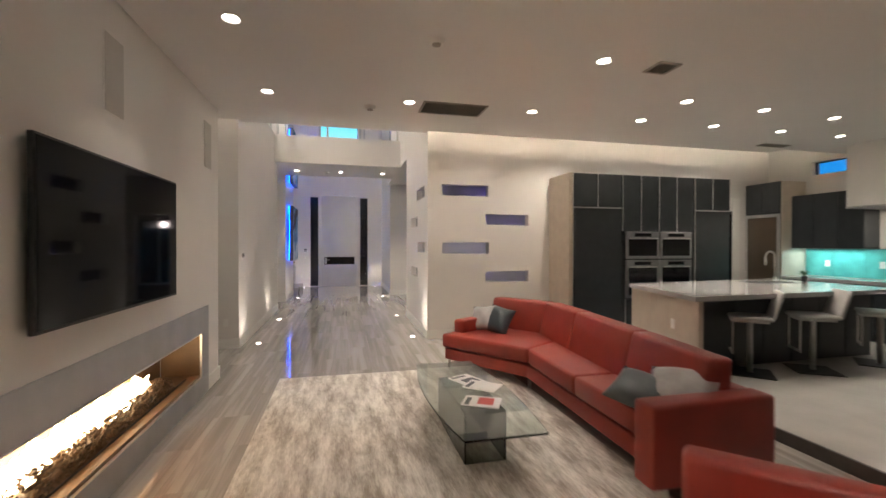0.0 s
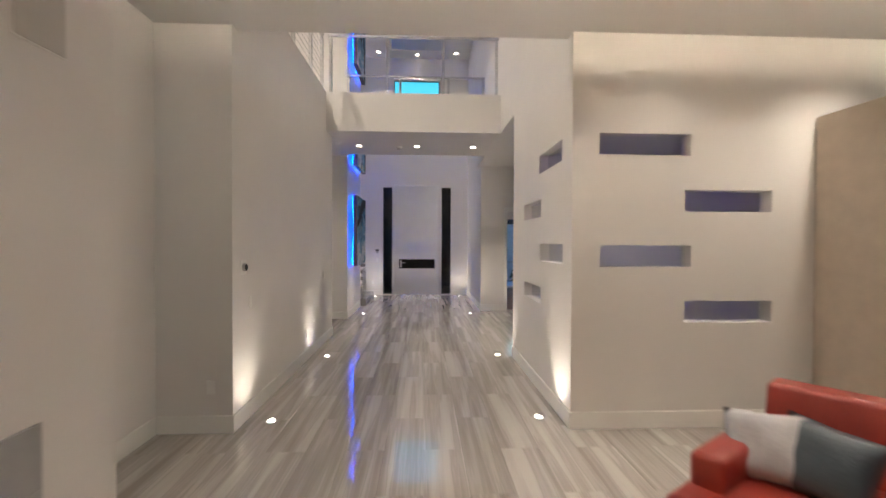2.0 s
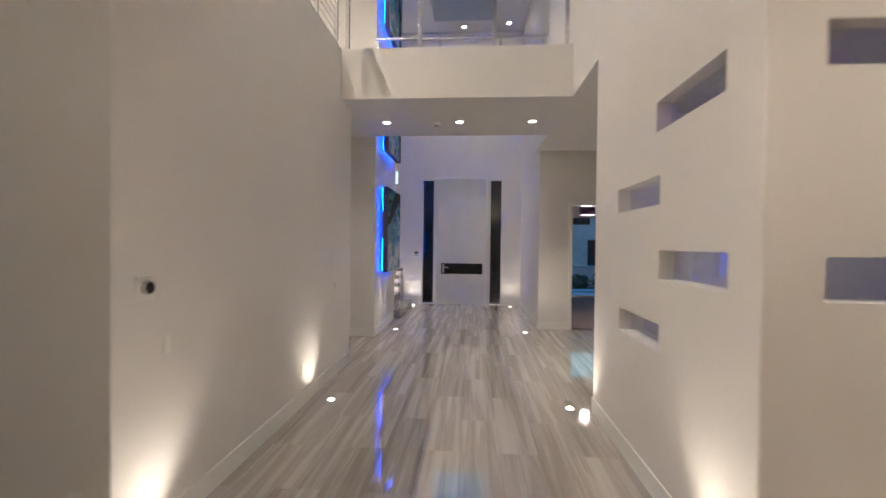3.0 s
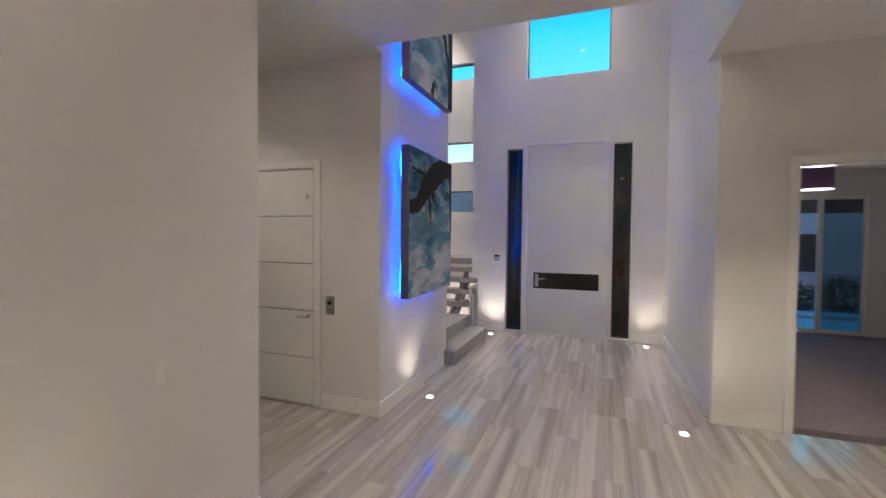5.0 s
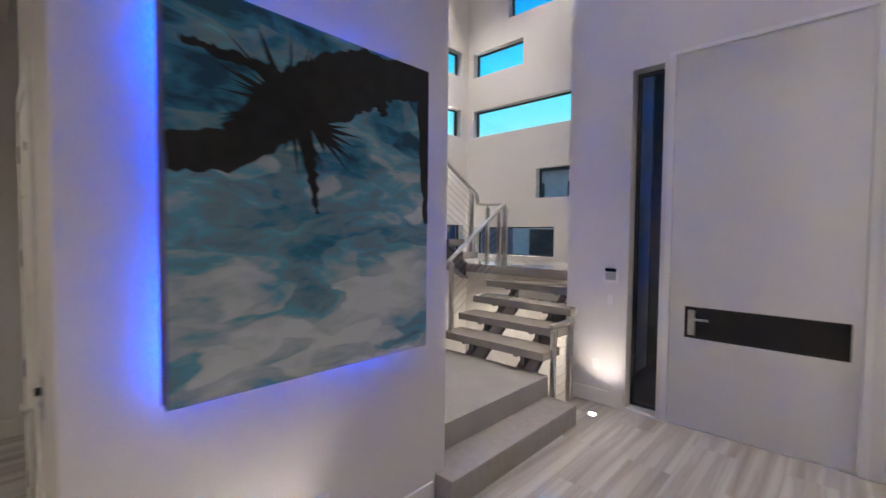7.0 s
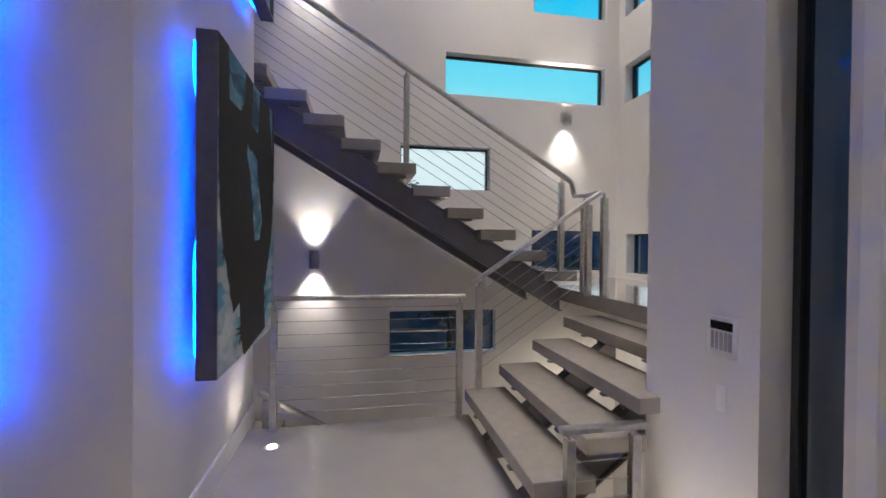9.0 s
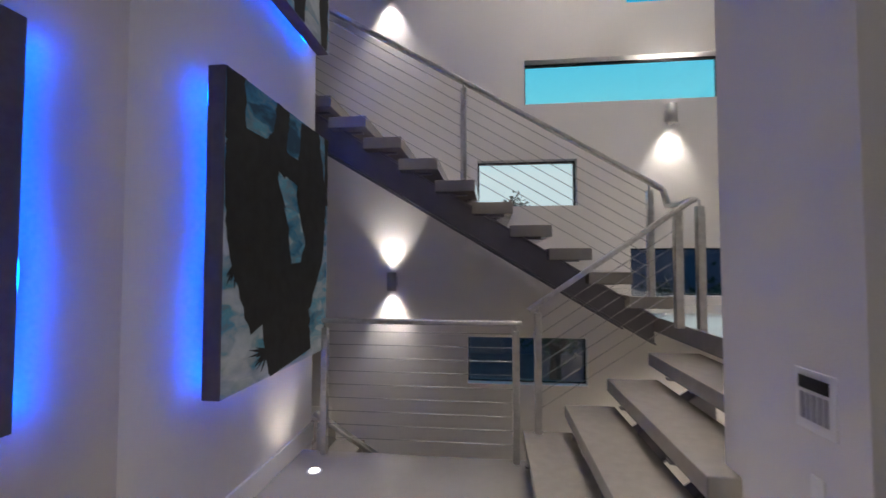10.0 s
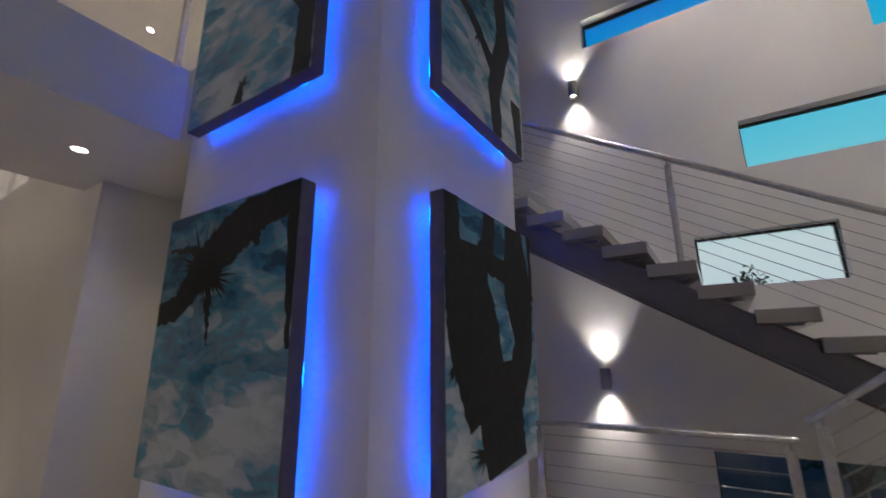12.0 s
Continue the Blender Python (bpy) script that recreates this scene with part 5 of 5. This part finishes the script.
railing("platform_railing", [(-2.78, 13.12, 1.335), (-2.78, 14.70, 1.335)], [(-2.78, 13.28, 0.38, 1.33), (-2.78, 14.655, 0.38, 1.33)],
        [((-2.78, 13.28, 0.38), (-2.78, 14.655, 0.38), 9)], "steel cable railing along the stone platform edge")
railing("stair_railing", [(-2.74, 14.74, 1.43), (-2.70, 15.80, 2.17), (-2.95, 15.83, 2.17)],
        [(-2.74, 14.80, 0.575, 1.46), (-2.70, 15.70, LAND, 2.11), (-2.70, 15.84, LAND, 2.17)],
        [((-2.74, 14.80, 0.66), (-2.70, 15.70, 1.28), 7)], "steel cable railing beside the lower stair flight", 0.10, 0.10)
railing("stair_railing", [(-2.95, 15.83, 2.17), (-3.18, 15.83, 2.19), (-3.18, 15.80, 2.32), (-3.18, 12.0, 4.58)],
        [(-3.18, 15.70, 1.50, 2.36), (-3.0, 15.83, LAND, 2.17), (-3.18, 14.27, 2.43, 3.22), (-3.18, 12.62, 3.45, 4.20)],
        [((-3.18, 15.70, 1.52), (-3.18, 12.62, 3.36), 8)], "steel cable railing beside the upper stair flight", 0.095, 0.10)
railing("newel_rail", [(-1.42, 14.83, 0.85), (-1.42, 15.29, 0.85)], [(-1.42, 14.88, 0.0, 0.85), (-1.42, 15.23, 0.0, 0.85)],
        [((-1.42, 14.88, 0.0), (-1.42, 15.23, 0.0), 7)], "short steel rail at the foot of the stair")
railing("cellar_handrail", [(-2.92, 13.15, 0.62), (-2.92, 15.2, -0.65)], [(-2.92, 13.2, -0.3, 0.60), (-2.92, 15.0, -1.5, -0.52)], [], "steel handrail going down to the lower floor")
railing("bridge_railing", [(-1.20, YB0 + 0.07, 5.08), (1.66, YB0 + 0.07, 5.08)], [(x, YB0 + 0.07, UPPER, 5.08) for x in (-1.16, -0.22, 0.72, 1.62)], [], "steel post railing on the upstairs bridge")
railing("bridge_railing", [(-1.20, YB1 - 0.10, 5.08), (1.66, YB1 - 0.10, 5.08)], [(x, YB1 - 0.10, UPPER, 5.08) for x in (-1.16, -0.1, 0.9, 1.62)], [], "steel post railing on the far bridge edge")
railing("gallery_railing", [(-1.30, 5.66, 5.08), (-1.30, 9.18, 5.08)], [(-1.30, y, UPPER, 5.08) for y in (5.75, 6.7, 7.6, 8.45, 9.15)],
        [((-1.30, 5.75, UPPER), (-1.30, 9.15, UPPER), 9)], "steel cable railing on top of the hall wall")

# ---- sconces ----
def sconce(y, z, power):
    ob = root("wall_sconce", -4.45, y, z, "steel cylinder wall sconce throwing light up and down", "wall light", "stair sconces")
    part("back_plate", box(0, -0.05, -0.06, 0.012, 0.05, 0.06, 0.003), STEEL, ob)
    part("arm", box(0.012, -0.02, -0.02, 0.05, 0.02, 0.02), STEEL, ob)
    bm = bmesh.new()
    bmesh.ops.create_cone(bm, cap_ends=False, segments=24, radius1=0.05, radius2=0.05, depth=0.20)
    turned(bm, Matrix.Translation((0.085, 0, 0)))
    body = part("tube", bm, GREY, ob, smooth=True)
    so = body.modifiers.new("wall", "SOLIDIFY")
    so.thickness = 0.006
    for s in (-1, 1):
        part("lens", rod((0.085, 0, 0.06 * s), (0.085, 0, 0.065 * s), 0.043, 20), GLOW, ob)
        lamp("SPOT", "sconce_lamp", look((-4.365, y, z + 0.075 * s), (-4.40, y, z + s)), power, (1.0, 0.93, 0.84), radius=0.025, spot=84, blend=1.0)


sconce(13.40, 1.56, 75), sconce(13.35, 4.87, 65), sconce(16.36, 3.31, 65)

# ---- room behind the doorway ----
pd = root("pendant_lamp", 3.05, 13.6, 3.05, "purple drum pendant lamp hanging from the ceiling", "pendant lamp")
bm = bmesh.new()
bmesh.ops.create_cone(bm, cap_ends=False, segments=32, radius1=0.17, radius2=0.17, depth=0.28)
turned(bm, Matrix.Translation((0, 0, -0.58)))
part("shade", bm, mat("purple_fabric", (0.10, 0.06, 0.14), 0.8), pd, smooth=True).modifiers.new("wall", "SOLIDIFY").thickness = 0.004
part("diffuser", rod((0, 0, -0.71), (0, 0, -0.705), 0.165, 28), mat("pendant_diffuser", (1, 1, 1), 0.5, emit=(1, 0.85, 0.7), power=2.5), pd)
part("rod", rod((0, 0, -0.46), (0, 0, 0), 0.008, 8), STEEL, pd), part("canopy", rod((0, 0, -0.02), (0, 0, 0), 0.05, 16), STEEL, pd)
lamp("POINT", "pendant_bulb", Matrix.Translation((3.05, 13.6, 2.2)), 20, (1.0, 0.82, 0.78), radius=0.1)

# ---- outside things ----
HOUSE = mat("far_house_stucco", (0.72, 0.75, 0.80), 0.8, vary=0.1)
HDARK = mat("far_dark_glass", (0.03, 0.04, 0.06), 0.2)
hs = root("house", 3.0, 34, -0.36, "modern white house across the street at dusk", "house")
part("wall", box(-22, 0, 0, 20, 10, 2.9), HOUSE, hs), part("upper_storey", box(-20, 1.0, 2.9, 20, 10, 6.0), HOUSE, hs), part("roof", box(-20.5, 0.5, 6.0, 20.5, 10.5, 6.3), HDARK, hs)
for k in range(9):
    part("window", box(-21 + k * 4.4, -0.05, 0.5, -18.4 + k * 4.4, 0.0, 2.4), HDARK, hs)
for k in range(9):
    part("window", box(-19 + k * 4.4, 0.95, 3.5, -16.2 + k * 4.4, 1.0, 5.3), HDARK, hs)
LEAF = mat("dusk_leaves", (0.035, 0.06, 0.035), 0.7, vary=0.4, scale=8)
BARK = mat("bark", (0.06, 0.045, 0.035), 0.9)


def tree(x, y, h, spread, seed):
    ob = root("tree", x, y, -0.36, "dark leafy garden tree outside the window at dusk", "tree", "garden trees")
    rnd = random.Random(seed)
    bm = rod((0, 0, 0), (0.1, 0, h * 0.6), 0.12, 8, None, 0.06)
    tips = []
    for k in range(9):
        a = rnd.uniform(0, 6.28)
        z0 = h * rnd.uniform(0.3, 0.6)
        tip = Vector((math.cos(a) * spread * rnd.uniform(0.4, 0.9), math.sin(a) * spread * rnd.uniform(0.4, 0.9), h * rnd.uniform(0.6, 1.0)))
        rod((0.05, 0, z0), tip, 0.05, 6, bm, 0.012)
        tips.append(tip)
    part("trunk", bm, BARK, ob)
    verts, faces = [], []
    for tip in tips:
        for k in range(110):
            c = tip + Vector((rnd.gauss(0, 0.28), rnd.gauss(0, 0.28), rnd.gauss(0, 0.24))) * spread * 0.7
            a, b = Vector((rnd.gauss(0, 1), rnd.gauss(0, 1), rnd.gauss(0, 1))).normalized() * 0.075, Vector((rnd.gauss(0, 1), rnd.gauss(0, 1), rnd.gauss(0, 1))).normalized() * 0.04
            n = len(verts)
            verts += [c - a, c + b, c + a, c - b]
            faces.append((n, n + 1, n + 2, n + 3))
    me = bpy.data.meshes.new("crown")
    me.from_pydata([tuple(v) for v in verts], [], faces)
    me.materials.append(LEAF)
    cr = new("crown", me)
    cr.parent = ob


tree(-12.0, 15.0, 3.9, 0.8, 3), tree(-12.4, 15.9, 3.6, 0.7, 8), tree(-9.0, 18.5, 1.6, 1.0, 11), tree(-7.5, 15.6, 1.2, 0.8, 12), tree(9.4, 24.5, 4.2, 1.3, 15)
# height made up to keep the sky out of the low stair windows
fe = root("garden_wall", -10.2, 15, -0.36, "dark garden wall outside, raised to hide the sky", "garden wall")
part("wall", box(-0.1, -8, 0, 0.1, 12, 2.45), mat("garden_wall_stucco", (0.10, 0.12, 0.16), 0.9), fe)

PALE = mat("pale_concrete", (0.62, 0.63, 0.64), 0.6, vary=0.08, scale=2)
structure("terrace", box(1.97, 17.63, -0.355, 9.0, 19.6, -0.06, 0.004), PALE, "pale concrete terrace outside the sliding door")
structure("terrace_step", box(1.97, 20.4, -0.355, 12.0, 21.2, -0.10, 0.004), PALE)
pw = root("planter_wall", 6.5, 25.0, -0.36, "low white garden planter wall", "planter wall")
part("wall", box(-6, 0, 0, 7, 0.25, 0.95, 0.01), HOUSE, pw), part("cap", box(-6.05, -0.04, 0.95, 7.05, 0.29, 1.02, 0.006), PALE, pw)


def bush(x, y, h, w, seed):
    ob = root("bush", x, y, -0.36, "low round green garden bush at dusk", "bush", "garden bushes")
    rnd = random.Random(seed)
    bm = rod((0, 0, 0), (0, 0, h * 0.5), 0.03, 6, None, 0.015)
    part("stem", bm, BARK, ob)
    verts, faces = [], []
    for k in range(700):
        d = Vector((rnd.gauss(0, 1), rnd.gauss(0, 1), rnd.gauss(0, 1))).normalized() * rnd.uniform(0.55, 1.0)
        c = Vector((d.x * w, d.y * w, h * 0.55 + d.z * h * 0.45))
        a, b = Vector((rnd.gauss(0, 1), rnd.gauss(0, 1), rnd.gauss(0, 1))).normalized() * 0.06, Vector((rnd.gauss(0, 1), rnd.gauss(0, 1), rnd.gauss(0, 1))).normalized() * 0.035
        n = len(verts)
        verts += [c - a, c + b, c + a, c - b]
        faces.append((n, n + 1, n + 2, n + 3))
    me = bpy.data.meshes.new("crown")
    me.from_pydata([tuple(v) for v in verts], [], faces)
    me.materials.append(LEAF)
    new("crown", me).parent = ob


bush(5.0, 22.3, 0.8, 0.5, 21), bush(6.0, 22.0, 0.95, 0.6, 22), bush(7.1, 22.3, 1.1, 0.6, 23), bush(3.9, 22.6, 0.6, 0.4, 24), bush(8.2, 22.6, 1.0, 0.6, 25)

# unseen violet light strip, assumed from the purple tint of the glazed slots
vs_ob = root("light_strip", 3.2, 5.81, 2.84, "assumed violet light strip along the room ceiling", "light strip")
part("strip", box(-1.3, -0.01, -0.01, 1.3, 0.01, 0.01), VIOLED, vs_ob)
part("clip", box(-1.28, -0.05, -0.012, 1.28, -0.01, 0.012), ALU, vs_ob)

# unseen strip, assumed from the bright raised ceiling
cv = root("cove_light", 3.6, 4.062, 3.235, "warm light strip hidden in the ceiling trough", "light strip")
part("strip", box(-4.9, 0.004, -0.008, 4.9, 0.014, 0.008), COVE, cv)
part("channel", box(-4.92, 0.0, -0.02, 4.92, 0.004, 0.02), ALU, cv)
# ---- lamps of the place, and unseen ones added for brightness ----
def downlight(x, y, z, power, spot=95, group="recessed downlights", colour=WARM):
    ob = root("downlight", x, y, z, "small round recessed ceiling downlight, lit", "downlight", group)
    bm = bmesh.new()
    bmesh.ops.create_cone(bm, cap_ends=False, segments=24, radius1=0.062, radius2=0.048, depth=0.012)
    turned(bm, Matrix.Translation((0, 0, -0.004)))
    part("trim_ring", bm, TRIM, ob, smooth=True)
    bm = bmesh.new()
    bmesh.ops.create_circle(bm, cap_ends=True, segments=20, radius=0.05)
    turned(bm, Matrix.Translation((0, 0, -0.003)))
    part("lens", bm, GLOW, ob)
    lamp("SPOT", "downlight_lamp", Matrix.Translation((x, y, z - 0.03)), power, colour, radius=0.04, spot=spot, blend=0.8)


NEUTRAL = (1.0, 0.91, 0.83)
for x, p in ((-0.43, 14), (1.03, 75), (2.48, 50), (3.95, 46), (5.05, 54), (6.15, 54), (7.22, 54)):
    downlight(x, 3.3, LOWC, p)
# the last one is an unseen lamp added behind the viewpoint
for x, y in ((3.96, 2.58), (5.06, 2.62), (6.18, 2.66), (5.0, -1.5)):
    downlight(x, y, LOWC, 34)
# unseen, added behind the viewpoint to light the near sofa arm and armchair
downlight(2.5, -1.5, LOWC, 85)
downlight(2.48, 1.88, LOWC, 36)
# the pair at y = -1.5 is unseen, added to brighten the rug
downlight(-0.43, 1.87, LOWC, 24), downlight(1.03, -1.5, LOWC, 210), downlight(-0.43, -1.5, LOWC, 90)
for x, p in ((-1.46, 2), (-0.44, 10), (1.01, 44), (2.49, 36), (3.96, 95), (5.4, 95), (6.9, 95)):
    downlight(x, 4.88, HIGHC, p, 125)
for x, p in ((-0.84, 28), (0.26, 50), (1.34, 85)):
    downlight(x, 10.18, UNDER, p, 110)
# the two at x > 2 are unseen, added to brighten the doorway wall
for x, y, p in ((-2.6, 10.3, 40), (3.0, 10.2, 90), (5.2, 10.2, 80)):
    downlight(x, y, UNDER, p, 110)
# (1.2, 7.5) and (0.2, 10.0) are unseen, added to light hall and gallery
for x, y, p in ((-0.98, 13.5, 8), (1.35, 13.5, 20), (1.2, 7.5, 10), (0.2, 10.0, 115)):
    downlight(x, y, TOPC, p, 100, colour=NEUTRAL)
# unseen gallery lamps, added to brighten the right hall wall and bridge front
for x, y, p in ((-2.3, 6.8, 310), (-2.3, 8.2, 340)):
    downlight(x, y, TOPC, p, 150)
# last three: unseen stair lamps, added by the far wall to spare the pillar
for x, y, p in ((-0.98, 14.95, 55), (1.35, 14.95, 40), (0.18, 15.1, 460), (-3.75, 14.6, 460), (-3.75, 16.0, 550), (-2.6, 16.5, 310)):
    downlight(x, y, TOPC, p, 64, colour=NEUTRAL)
# unseen lamps under the landing, assumed from the bright wall behind the treads
downlight(-2.1, 16.5, 1.208, 120, 130), downlight(-3.6, 16.4, 1.208, 80, 130)
for x in (2.6, 3.6):
    downlight(x, 6.8, 2.9, 17, 130, colour=NEUTRAL)


def floor_light(x, y, z, tilt_x, tilt_y, power):
    ob = root("floor_uplight", x, y, z, "round flush floor uplight with glowing lens", "floor light", "floor uplights")
    bm = bmesh.new()
    bmesh.ops.create_cone(bm, cap_ends=True, segments=28, radius1=0.052, radius2=0.050, depth=0.006)
    part("rim", bm, STEEL, ob, smooth=False)
    bm = bmesh.new()
    bmesh.ops.create_cone(bm, cap_ends=True, segments=28, radius1=0.033, radius2=0.031, depth=0.004)
    turned(bm, Matrix.Translation((0, 0, 0.004)))
    part("lens", bm, GLOWF, ob)
    eye = Vector((x, y, z + 0.03))
    lamp("SPOT", "uplight_lamp", look(eye, eye + Vector((tilt_x, tilt_y, 1))), power, (1.0, 0.88, 0.74), radius=0.03, spot=95, blend=1.0)


for y, p, q in ((5.88, 20, 24), (8.12, 20, 24), (11.83, 13, 20)):
    floor_light(-0.98, y, 0, -0.30, 0, p)
    floor_light(1.48, y, 0, 0.30, 0, q)
floor_light(-1.08, 15.05, 0, 0.0, 0.3, 24), floor_light(1.48, 15.08, 0, 0.03, 0.2, 16)
floor_light(-2.52, 13.32, 0.38, 0, -0.3, 12)
